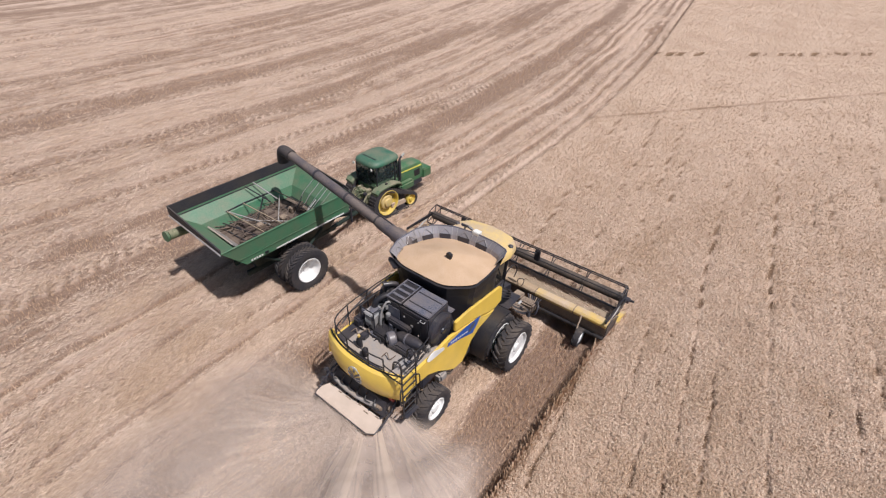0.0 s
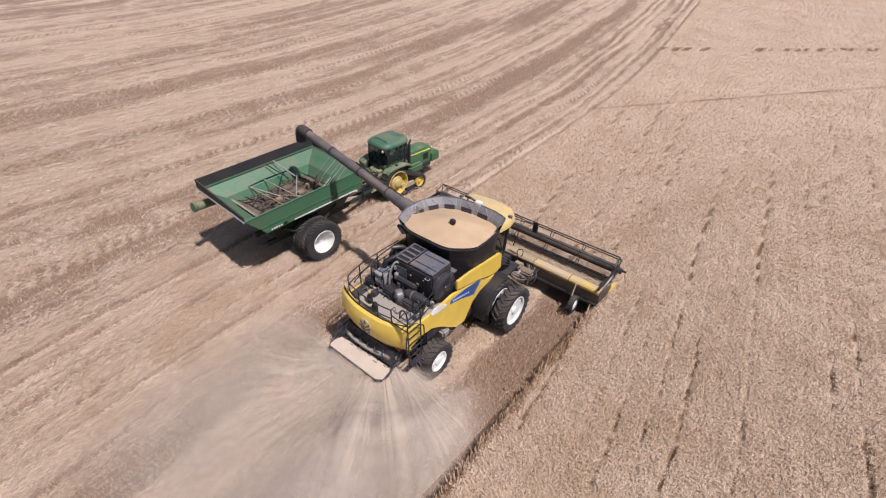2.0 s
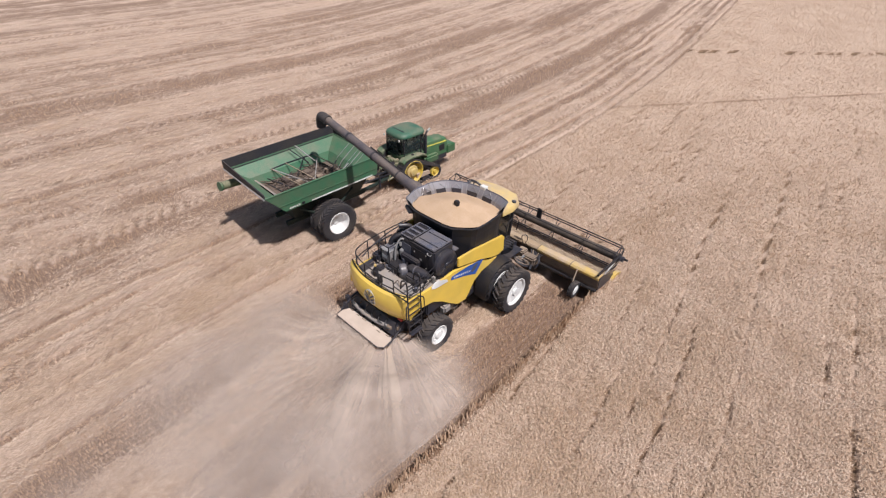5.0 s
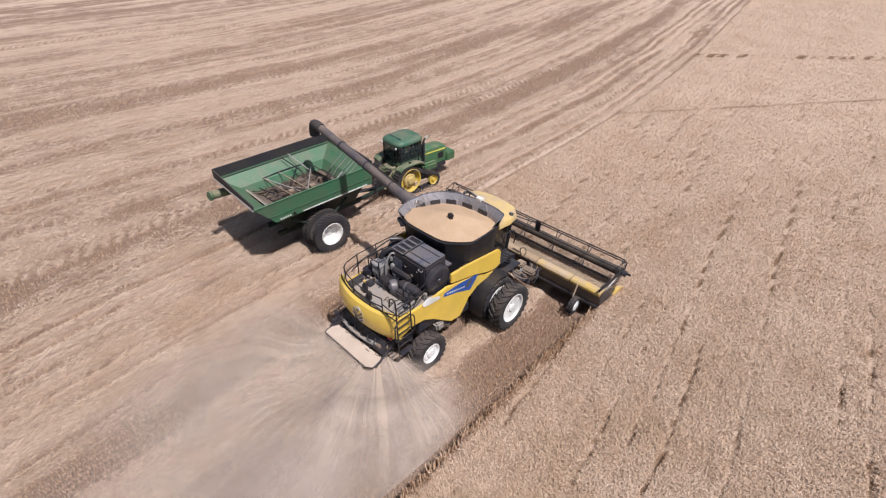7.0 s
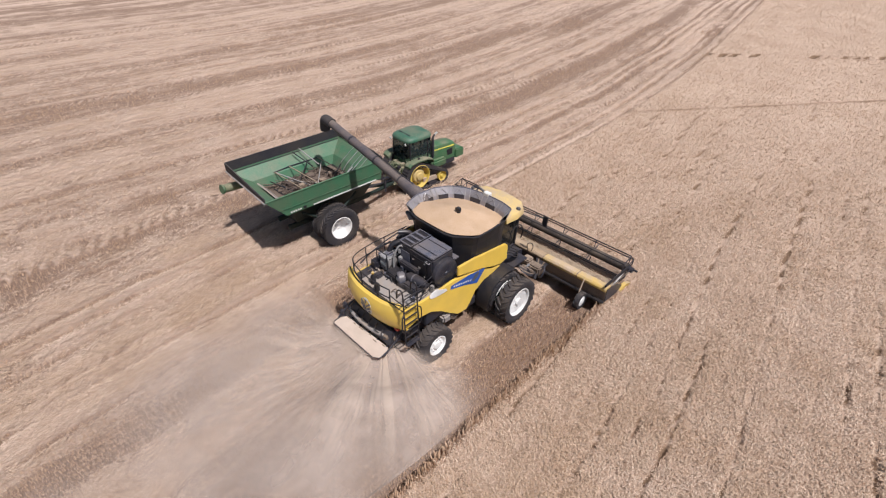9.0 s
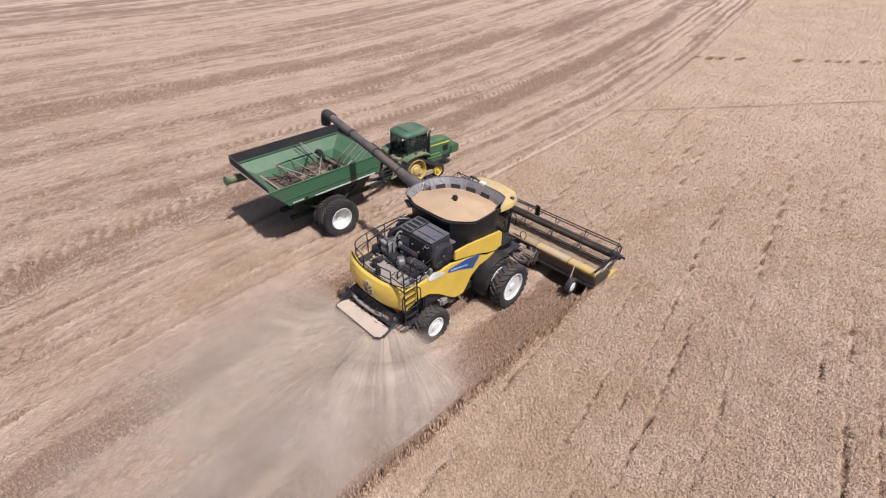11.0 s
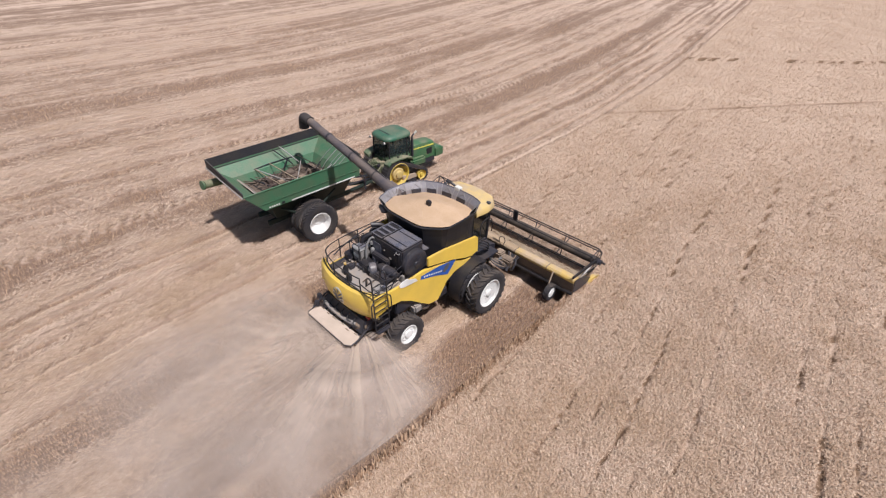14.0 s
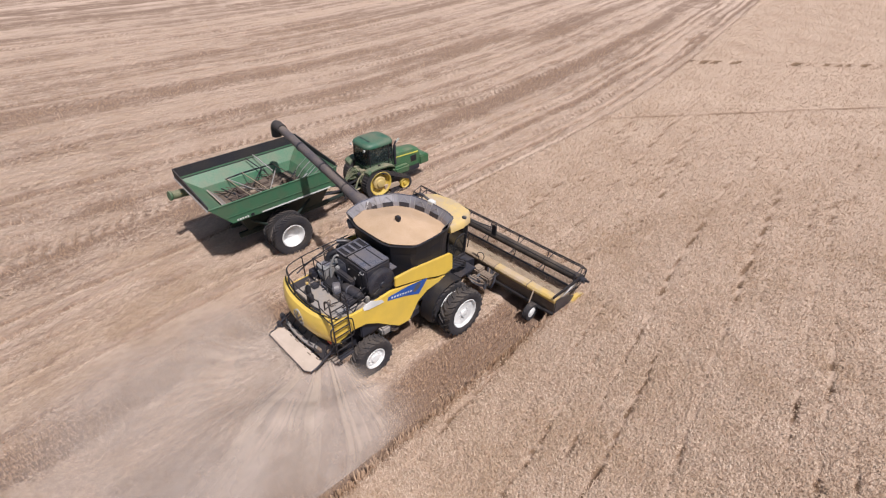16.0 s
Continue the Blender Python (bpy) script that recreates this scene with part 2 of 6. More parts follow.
    c = mix(n, l, spread(n, l, tiny, 0.46, 0.72, 0.0, 0.5), c, (0.25, 0.165, 0.12))
    l.new(c, b.inputs["Base Color"])
    b.inputs["Roughness"].default_value = 0.95
    b.inputs["Specular IOR Level"].default_value = 0.15
    bp = n.new("ShaderNodeBump")
    bp.inputs["Strength"].default_value, bp.inputs["Distance"].default_value = 0.9, 0.12
    relief = math_node(n, l, "ADD", math_node(n, l, "ADD", fine, dash), math_node(n, l, "MULTIPLY", tiny, 0.4))
    l.new(math_node(n, l, "ADD", relief, math_node(n, l, "MULTIPLY", prints, 0.55)), bp.inputs["Height"])
    l.new(bp.outputs[0], b.inputs["Normal"])
    return m


SOIL = soil_material()


def canopy_material():
    """Ear layer above, brown stems, soil and painted-in shade where the stand opens."""
    m, n, l, b = nodes_of("crop_understorey")
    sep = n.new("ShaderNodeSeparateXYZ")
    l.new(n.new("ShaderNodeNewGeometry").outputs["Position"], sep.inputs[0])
    fine, big = noise_node(n, l, 24, 4, rough=0.75), noise_node(n, l, 0.25, 4)
    c = mix(n, l, spread(n, l, fine, 0.32, 0.68), (0.42, 0.305, 0.23), (0.64, 0.49, 0.39))
    c = mix(n, l, spread(n, l, big, 0.3, 0.7), c, (0.88, 0.86, 0.84), "MULTIPLY")
    # darker low down: stem colour with the shade inside the stand put in
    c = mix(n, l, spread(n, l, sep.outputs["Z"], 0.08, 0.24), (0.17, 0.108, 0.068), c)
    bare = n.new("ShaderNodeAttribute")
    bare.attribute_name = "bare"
    # row gaps: brown soil, darkened for the shade between the stems
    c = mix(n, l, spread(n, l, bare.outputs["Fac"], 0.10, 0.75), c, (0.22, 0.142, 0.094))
    # the widest openings, mainly the cross tracks, get a deeper painted shade
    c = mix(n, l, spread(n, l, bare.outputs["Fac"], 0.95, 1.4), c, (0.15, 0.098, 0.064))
    l.new(c, b.inputs["Base Color"])
    b.inputs["Roughness"].default_value = 0.95
    b.inputs["Specular IOR Level"].default_value = 0.1
    bp = n.new("ShaderNodeBump")
    bp.inputs["Strength"].default_value, bp.inputs["Distance"].default_value = 0.7, 0.05
    l.new(fine, bp.inputs["Height"])
    l.new(bp.outputs[0], b.inputs["Normal"])
    return m


CANOPY = canopy_material()


# ---- mesh helpers ----
def part(name, bm, material, parent=None, label="", smooth=False):
    me = bpy.data.meshes.new(name)
    bmesh.ops.recalc_face_normals(bm, faces=bm.faces)
    bm.to_mesh(me)
    bm.free()
    me.materials.append(material)
    if smooth:
        for p in me.polygons:
            p.use_smooth = True
        me.set_sharp_from_angle(angle=radians(38))
    ob = new(name, me)
    ob.parent = parent
    return tagged(ob, label) if label else ob


def share(name, source, parent, m, label=""):
    """Another piece on the mesh of source."""
    ob = new(name, source.data)
    ob.parent = parent
    ob.matrix_local = m
    return tagged(ob, label) if label else ob


def thing(name, m, label, category, group="", kind=""):
    ob = new(name)
    ob.empty_display_size = 0.5
    ob.matrix_world = m
    return tagged(ob, label, category, group, kind)


def block(x0, x1, y0, y1, z0, z1, bevel=0.0, bm=None, m=None):
    own = bmesh.new()
    v = [own.verts.new((x, y, z)) for z in (z0, z1) for y in (y0, y1) for x in (x0, x1)]
    for f in ((0, 1, 3, 2), (4, 6, 7, 5), (0, 4, 5, 1), (2, 3, 7, 6), (0, 2, 6, 4), (1, 5, 7, 3)):
        own.faces.new([v[i] for i in f])
    if bevel:
        bmesh.ops.bevel(own, geom=own.edges[:], offset=bevel, segments=2, affect="EDGES", clamp_overlap=True)
    return absorb(bm, own, m)


def absorb(bm, own, m=None):
    if m is not None:
        bmesh.ops.transform(own, matrix=m, verts=own.verts)
    if bm is None:
        return own
    me = bpy.data.meshes.new("tmp")
    own.to_mesh(me)
    own.free()
    bm.from_mesh(me)
    bpy.data.meshes.remove(me)
    return bm


def loft(rings, close=True, caps=True, bm=None):
    """Skin through rings of equally many points."""
    own = bmesh.new()
    vs = [[own.verts.new(p) for p in ring] for ring in rings]
    k = len(rings[0])
    for a, b in zip(vs, vs[1:]):
        for i in range(k if close else k - 1):
            own.faces.new((a[i], a[(i + 1) % k], b[(i + 1) % k], b[i]))
    if caps and close:
        own.faces.new(vs[0][::-1])
        own.faces.new(vs[-1])
    return absorb(bm, own)


def slab(profile, axis, a, b, bevel=0.0, bm=None):
    """A flat outline given thickness along an axis; the outline's two numbers are the other two axes, in order."""
    def place(p, d):
        q = list(p)
        q.insert("xyz".index(axis), d)
        return q
    own = loft([[place(p, a) for p in profile], [place(p, b) for p in profile]])
    if bevel:
        bmesh.ops.bevel(own, geom=[e for e in own.edges if not e.is_boundary], offset=bevel, segments=2, affect="EDGES", clamp_overlap=True)
    return absorb(bm, own)


def rod(points, r, seg=8, bm=None, closed=False):
    """A round bar or pipe along a line of points."""
    pts = [Vector(p) for p in points]
    rings, n0 = [], None
    for i, p in enumerate(pts):
        a, b = pts[max(i - 1, 0)], pts[min(i + 1, len(pts) - 1)]
        d = (b - a).normalized()
        if n0 is None:
            n0 = d.orthogonal().normalized()
        n0 = (n0 - d * n0.dot(d)).normalized()
        n1 = d.cross(n0)
        rr = r[i] if isinstance(r, (list, tuple)) else r
        rings.append([p + (n0 * math.cos(t) + n1 * math.sin(t)) * rr for t in (2 * math.pi * k / seg for k in range(seg))])
    return loft(rings, bm=bm)


def smooth_line(points, steps=5):
    """A rounded line through points (Catmull-Rom)."""
    p = [Vector(q) for q in points]
    p = [p[0] * 2 - p[1]] + p + [p[-1] * 2 - p[-2]]
    out = []
    for i in range(1, len(p) - 2):
        for s in range(steps):
            t = s / steps
            out.append(0.5 * (2 * p[i] + (p[i + 1] - p[i - 1]) * t + (2 * p[i - 1] - 5 * p[i] + 4 * p[i + 1] - p[i + 2]) * t * t + (3 * p[i] - p[i - 1] - 3 * p[i + 1] + p[i + 2]) * t ** 3))
    return out + [p[-2]]


def lathe(profile, seg=32, bm=None, m=None):
    """(distance along x, radius) turned about the x axis."""
    own = bmesh.new()
    vs = [[own.verts.new((x, r * math.cos(t), r * math.sin(t))) for t in (2 * math.pi * k / seg for k in range(seg))] for x, r in profile]
    for a, b in zip(vs, vs[1:]):
        for i in range(seg):
            own.faces.new((a[i], a[(i + 1) % seg], b[(i + 1) % seg], b[i]))
    return absorb(bm, own, m)


def tyre_mesh(R, w, rim):
    """Farm tyre about the x axis, centred."""
    h = w / 2
    prof = [(-h * 0.72, rim), (-h * 0.95, rim + (R - rim) * 0.3), (-h, rim + (R - rim) * 0.6), (-h * 0.92, R * 0.925), (-h * 0.5, R * 0.945), (0, R * 0.95)]
    prof = prof + [(-x, r) for x, r in prof[-2::-1]]
    return lathe(prof, 48)


def lug_mesh(R, w, lugs):
    """The slanting lugs of a farm tyre."""
    h = w / 2
    bm = bmesh.new()
    for k in range(lugs):
        for side in (-1, 1):
            a0 = 2 * math.pi * (k + (0.5 if side > 0 else 0)) / lugs
            ring = []
            for s, (x, da) in enumerate(((0.02, 0.0), (0.55, -0.10), (0.97, -0.24))):
                x, wid = side * x * h, 0.017 + 0.008 * s
                lo, hi = (0.93, 1.0) if s < 2 else (0.86, 0.985)
                ring.append([(x, R * rr * math.cos(a0 + da + t), R * rr * math.sin(a0 + da + t)) for rr, t in ((lo, -wid * 2.1), (hi, -wid * 1.3), (hi, wid * 1.3), (lo, wid * 2.1))])
            loft(ring, bm=bm)
    return bm


def rim_mesh(rim, w, dish):
    """Dished wheel disc, the open face towards +x."""
    h = w / 2
    prof = [(h * 0.80, rim + 0.015), (h * 0.86, rim), (h * 0.80, rim - 0.035), (h * 0.45, rim - 0.06), (h * dish, rim - 0.10), (h * dish - 0.02, 0.17), (h * dish + 0.05, 0.15), (h * dish + 0.07, 0.0)]
    bm = lathe(prof, 40)
    for k in range(8):
        a = 2 * math.pi * k / 8
        rod([(h * dish, 0.24 * math.cos(a), 0.24 * math.sin(a)), (h * dish + 0.03, 0.24 * math.cos(a), 0.24 * math.sin(a))], 0.02, 6, bm)
    return bm


def wheel(name, place, R, w, rim, lugs, dish, parent, label, rim_label):
    """A tyre with its tread lugs and its rim."""
    tyre = part(name, tyre_mesh(R, w, rim), RUBBER, parent, label, True)
    tyre.matrix_local = place
    disc = part("rim", rim_mesh(rim + 0.01, w, dish), WHITE, tyre, rim_label, True)
    tread = tagged(part("tread", lug_mesh(R, w, lugs), RUBBER, tyre), kind="stuff")
    return tyre, disc, tread


def same_wheel(source, place, parent, label, rim_label):
    tyre, disc, tread = source
    o = share(tyre.name.split(".")[0], tyre, parent, place, label)
    share("rim", disc, o, Matrix.Identity(4), rim_label)
    tagged(share("tread", tread, o, Matrix.Identity(4)), kind="stuff")


# ---- ground ----
LATTICE = np.random.default_rng(23).uniform(-1, 1, (256, 256))


def patchy_noise(x, y, shift=0):
    """Smooth random unevenness from -1 to 1, about one swing to a unit."""
    x, y = x + 37.3 * shift, y + 71.7 * shift
    i, j = np.floor(x).astype(np.int64), np.floor(y).astype(np.int64)
    f, g = x - i, y - j
    f, g = f * f * (3 - 2 * f), g * g * (3 - 2 * g)
    def at(a, b):
        return LATTICE[a % 256, b % 256]
    return (at(i, j) * (1 - f) + at(i + 1, j) * f) * (1 - g) + (at(i, j + 1) * (1 - f) + at(i + 1, j + 1) * f) * g


def bend(y):
    """How far the drives swing to the left ahead: a curve, then straight on."""
    d = np.maximum(y - 16, 0)
    m = np.minimum(d, 30)
    return m * (2 * d - m) / 380


def edge_left(y):
    """The standing crop's edge ahead of the header."""
    return -4.7 - bend(y)


def lane_u(x, y):
    """Distance across the driving lanes: they bend left far ahead, and older ones lean the other way."""
    w = np.clip((-12 - x) / 10, 0, 1)
    w = w * w * (3 - 2 * w)
    return x + bend(np.minimum(y, 200)) - 0.10 * (np.clip(y, -40, 15) - 15) * w - 0.003 * np.clip(y, -40, 0) ** 2 * (1 - w)


EDGE_RIGHT = 4.95
# straw ridges (+) and bare ruts (-) across the drives: place, half width, amount
# the band at -4.95 paints the shade that lies along the crop's edge
BANDS = ((3.8, 1.0, -0.75), (2.1, 0.4, 0.9), (1.2, 0.2, -0.5), (0.4, 0.35, 0.8), (-0.3, 0.2, -0.5), (-1.0, 0.4, 0.8), (-2.1, 0.35, 0.6), (-3.5, 0.75, -0.55), (-4.95, 0.2, -1.1), (-5.6, 0.35, 0.6), (-6.3, 0.20, -1.0), (-6.75, 0.2, 0.7), (-7.2, 0.13, -0.8), (-7.9, 0.4, 0.6), (-8.8, 0.3, -0.55),
         (-9.45, 0.16, 0.8), (-9.95, 0.16, -0.9), (-10.4, 0.2, 0.7), (-10.9, 0.16, -0.9), (-11.7, 0.4, 0.55), (-13.9, 0.8, -0.5), (-15.6, 0.5, 0.5),
         (-16.4, 0.2, -0.5), (-18.0, 1.0, 0.25), (-19.8, 0.25, -0.45), (-20.8, 0.5, 0.4), (-22.6, 0.8, -0.6), (-24.2, 0.3, 0.4), (-24.8, 0.18, -0.6),
         (-25.6, 0.4, 0.5), (-28.5, 0.8, -0.35), (-31.5, 0.6, 0.4), (-34.5, 0.8, -0.55), (-36.0, 0.5, 0.4), (-40.0, 1.0, -0.5), (-46.0, 1.2, -0.5))


TREADS = (-5.6, -7.4, -9.7, -10.7, -15.2, -17.4, -19.6, -21.3, -24.0, -26.3, -29.8, -32.4, -36.5, -39.0, -44.0, -48.0, -55.0, -61.0)


def tread_mask(x, y):
    """Where tyres have printed the straw."""
    u = lane_u(x, y) + 0.15 * np.sin(y * 0.13)
    out = 0 * u
    for i, c in enumerate(TREADS):
        out = np.maximum(out, np.exp(-((u - c) / 0.34) ** 4) * np.clip(0.65 + 0.5 * np.sin(y * 0.17 + i * 2.3), 0, 1))
    return out


def straw_cover(x, y):
    """Bare ground below zero, straw above."""
    v = lane_u(x, y)
    u = v + 0.22 * patchy_noise(v * 0.3, y * 0.16, 1) + 0.09 * patchy_noise(v * 0.8, y * 0.7, 2)
    # clumps of straw drawn out along the drives, and the wide pale or worn stretches
    out = 0.12 * patchy_noise(u * 2.2, y * 0.45, 3) + 0.26 * patchy_noise(u * 4.6, y * 0.9, 4) + 0.36 * patchy_noise(u * 0.4, y * 0.05, 5)
    # long thin lines left by knives, tyres and chopped straw
    line = patchy_noise(u * 1.7, y * 0.045, 25) + 0.6 * patchy_noise(u * 3.3, y * 0.10, 26)
    out = out + 0.55 * line * (0.75 + 0.55 * patchy_noise(u * 1.2, y * 0.8, 27))
    far = np.clip((-40 - u) / 8, 0, 1)
    out = out + far * (0.26 * patchy_noise(u * 0.42, y * 0.018, 6) + 0.30 * patchy_noise(u * 1.3, y * 0.04, 7))
    for i, (c, w, k) in enumerate(BANDS):
        near = np.abs(u - c) < 2.4 * w
        q = y[near]
        patch = 0.85 + 0.45 * patchy_noise(q * 0.16, 0 * q + 3.7 * i, 8) + 0.6 * patchy_noise(q * 0.8, 0 * q + 5.3 * i, 9)
        out[near] += k * np.clip(patch, 0, 1.6) * (1.0 if c > -16 else 0.62) * np.exp(-((u[near] - c) / w) ** 2 * 0.8)
    return out


def ground_sheet():
    """One sheet: fine near the machines, long plain cells out to the horizon."""
    def axis(lo, hi, step, reach):
        mid = np.arange(lo, hi + 0.01, step)
        grow = np.cumsum(step * 1.6 ** np.arange(1, 30))
        grow = np.append(grow[grow < reach], reach)
        return np.concatenate([(lo - grow)[::-1], mid, hi + grow])
    xs, ys = axis(-36, 6, 0.15, 3000), axis(-20, 60, 0.30, 3000)
    xs = np.unique(np.concatenate([np.arange(-125, -62, 0.8), np.arange(-62, -36, 0.35), xs]))
    ys = np.unique(np.concatenate([ys, np.arange(60, 130, 1.0)]))
    X, Y = np.meshgrid(xs, ys, indexing="ij")
    u = lane_u(X, Y)
    near = np.exp(-(np.maximum(np.abs(X) - 115, 0) / 30) ** 2) * np.exp(-(np.maximum(np.abs(Y) - 110, 0) / 30) ** 2)
    # tread lines of earlier drives
    cover = near * straw_cover(X, Y)
    Z = 0.13 * np.clip(cover, -1, 1) + near * 0.02 * np.sin(u * 2.1 + np.sin(Y * 0.07) * 0.8)
    Z -= near * 0.06
    nx, ny = X.shape
    co = np.stack([X, Y, Z], -1).reshape(-1, 3)
    i = np.arange(nx * ny).reshape(nx, ny)
    quads = np.stack([i[:-1, :-1], i[1:, :-1], i[1:, 1:], i[:-1, 1:]], -1).reshape(-1, 4)
    ob = mesh_of("ground", co, quads, SOIL)
    ob.data.attributes.new("straw", "FLOAT", "POINT").data.foreach_set("value", cover.ravel().astype(np.float32))
    ob.data.attributes.new("tread", "FLOAT", "POINT").data.foreach_set("value", (near * tread_mask(X, Y)).ravel().astype(np.float32))
    return ob


def mesh_of(name, co, faces, material, smooth=True):
    me = bpy.data.meshes.new(name)
    k = faces.shape[1]
    me.vertices.add(len(co)), me.loops.add(faces.size), me.polygons.add(len(faces))
    me.vertices.foreach_set("co", np.ascontiguousarray(co, dtype=np.float32).ravel())
    me.loops.foreach_set("vertex_index", np.ascontiguousarray(faces, dtype=np.int32).ravel())
    me.polygons.foreach_set("loop_start", np.arange(0, faces.size, k, dtype=np.int32))
    me.polygons.foreach_set("loop_total", np.full(len(faces), k, dtype=np.int32))
    me.polygons.foreach_set("use_smooth", np.full(len(faces), smooth))
    me.update(calc_edges=True)
    me.validate()
    me.materials.append(material)
    return new(name, me)


tagged(ground_sheet(), "harvested stubble field with pale straw lanes and wheel tracks", "field", kind="structure")


# ---- combine harvester ----
combine = thing("combine_harvester", pose(0, 0, 0), "yellow combine harvester with a full open grain tank", "combine harvester")

# chassis and underside
bm = block(-1.0, 1.0, -4.6, 1.2, 0.85, 1.9, 0.05)
block(-1.45, 1.45, -3.9, 0.6, 1.5, 2.1, 0.04, bm)
block(-0.9, 0.9, -5.0, -3.6, 1.3, 2.2, 0.05, bm)
block(-2.2, 2.2, -0.22, 0.22, 0.78, 1.18, 0.04, bm)
block(-1.6, 1.6, -3.92, -3.6, 0.58, 0.92, 0.04, bm)
part("chassis", bm, DARK, combine)
# parts that hang below the sides
bm = block(1.15, 1.5, -2.9, -2.35, 1.05, 1.5, 0.05)
rod([(1.35, -3.1, 1.35), (1.35, -1.2, 1.15)], 0.05, 8, bm)
rod([(1.35, -2.6, 1.0), (1.35, -2.6, 0.8), (1.2, -1.6, 0.85)], 0.03, 8, bm)
block(1.2, 1.5, -1.75, -1.2, 0.95, 1.35, 0.05, bm)
part("tool_box", bm, DARK, combine)

part("steering_gearbox", block(1.30, 1.62, -3.12, -2.72, 1.12, 1.46, 0.07), DECK, combine, "dusty grey gearbox ahead of the rear wheel", True)
for k in range(4):
    part("hose", rod(smooth_line([(1.45, -2.75, 1.35 - 0.06 * k), (1.5, -2.4, 1.0 - 0.03 * k), (1.42, -1.9, 1.05 + 0.05 * k), (1.3, -1.4, 1.2)]), 0.024, 6), RUST if k % 2 else BLACK, combine, "", True)

# yellow sides: the lower panel arches over the rear wheel and sweeps up behind the front wheel
low = [(0.12, 2.16), (-0.42, 2.24), (-1.1, 2.62), (-2.6, 2.98), (-3.2, 2.93), (-3.6, 2.90), (-4.2, 2.93), (-4.6, 3.02), (-4.95, 3.06), (-5.0, 2.16), (-4.63, 2.2), (-4.3, 2.33), (-3.74, 2.24), (-3.26, 1.92), (-2.76, 1.49), (-2.35, 1.15), (-1.85, 1.08), (-1.66, 1.3), (-1.38, 1.77), (-0.9, 2.02), (-0.3, 2.06)]
up = [(-2.4, 3.45), (-1.6, 3.38), (0.3, 3.12), (0.46, 2.98), (0.48, 2.32), (0.1, 2.24), (-0.35, 2.36), (-1.1, 2.72), (-2.4, 3.04)]
for s, tag in ((1, "side_panel"), (-1, "side_panel")):
    a, b = (1.50, 1.60) if s > 0 else (-1.60, -1.50)
    part(tag, slab(low if s > 0 else [(y, min(z, 2.66)) for y, z in low], "x", a, b, 0.02), YELLOW, combine, "yellow lower side panel with arches", True)
    part("upper_side_panel", slab(up, "x", a + s * 0.02, b + s * 0.02, 0.025), YELLOW, combine, "", True)
# side decal: blue wedge, white round end, lettering as bars
decal = part("decal", slab([(-0.86, 2.60), (-1.32, 2.10), (-2.05, 2.42), (-2.80, 2.66), (-2.74, 2.80), (-1.8, 2.76)], "x", 1.606, 1.612), BLUE, combine, "blue wedge decal with pale lettering bars")
for k in range(8):
    y = -2.62 + k * 0.125
    z = 2.69 - (y + 2.62) * 0.26
    part("letter_bar", block(1.613, 1.617, y, y + 0.075, z - 0.03, z + 0.035), MARK, decal)
bm = bmesh.new()
for dy, dz, w in ((-0.08, -0.06, 0.10), (0.02, 0.02, 0.12), (0.10, 0.08, 0.09)):
    lathe([(1.613, 0.001), (1.616, w), (1.617, 0.001)], 16, bm, pose(0, -1.42 + dy, 2.46 + dz))
part("round_mark", bm, LOGO, decal, "pale leaf mark on the blue wedge")
part("white_patch", slab([(-2.95, 2.72), (-3.3, 2.76), (-3.62, 2.79), (-3.80, 2.86), (-3.84, 2.98), (-3.72, 3.08), (-3.5, 3.10), (-3.3, 2.98), (-3.02, 2.86)], "x", 1.606, 1.63, 0.008), WHITE, combine, "round-ended white patch", True)

# rear hood: a bowed yellow tail
def bow(x, y0, depth):
    return y0 - depth * (1 - (abs(x) / 1.55) ** 2.6)
xs = [-1.56 + 3.12 * k / 20 for k in range(21)]
rings = []
for z, y0, d in ((1.93, -4.80, 0.28), (2.02, -4.88, 0.34), (2.2, -4.93, 0.38), (2.5, -4.96, 0.40), (2.8, -4.95, 0.38), (2.98, -4.90, 0.35), (3.03, -4.84, 0.31)):
    outer = [(x, bow(x, y0, d), z + 0.05 * (abs(x) / 1.55) ** 2) for x in xs]
    inner = [(x * 0.95, bow(x, y0, d) + 0.09, z + 0.05 * (abs(x) / 1.55) ** 2) for x in reversed(xs)]
    rings.append(outer + inner)
hood = part("tail_hood", loft(rings), YELLOW, combine, "bowed yellow tail hood", True)
# leaf emblem on the tail: disc pieces standing proud
bm = bmesh.new()
def tail_y(x, z):
    return bow(x, np.interp(z, (2.02, 2.2, 2.5, 2.8, 2.98), (-4.88, -4.93, -4.96, -4.95, -4.90)), np.interp(z, (2.02, 2.2, 2.5, 2.8, 2.98), (0.34, 0.38, 0.40, 0.38, 0.35))) - 0.012
ring = [(0.29 * math.cos(a), 2.49 + 0.36 * math.sin(a)) for a in (k * math.pi / 12 for k in range(24))]
part("emblem_disc", loft([[(x, tail_y(x, z) + 0.010, z) for x, z in ring], [(x, tail_y(x, z) + 0.004, z) for x, z in ring]]), MARK, hood, "pale oval emblem ground")
for s in (-1, 1):
    for k, (x0, z0, x1, z1, w) in enumerate(((0.022, 2.19, 0.20, 2.34, 0.055), (0.022, 2.33, 0.24, 2.52, 0.055), (0.022, 2.47, 0.22, 2.69, 0.05))):
        p = [(s * x0, tail_y(x0, z0), z0), (s * x0, tail_y(x0, z0), z0 + w * 1.6), (s * x1, tail_y(x1, z1), z1 + w), (s * (x1 + 0.02), tail_y(x1, z1), z1 - w * 0.4)]
        q = [(x, y - 0.01, z) for x, y, z in p]
        loft([p, q], bm=bm)
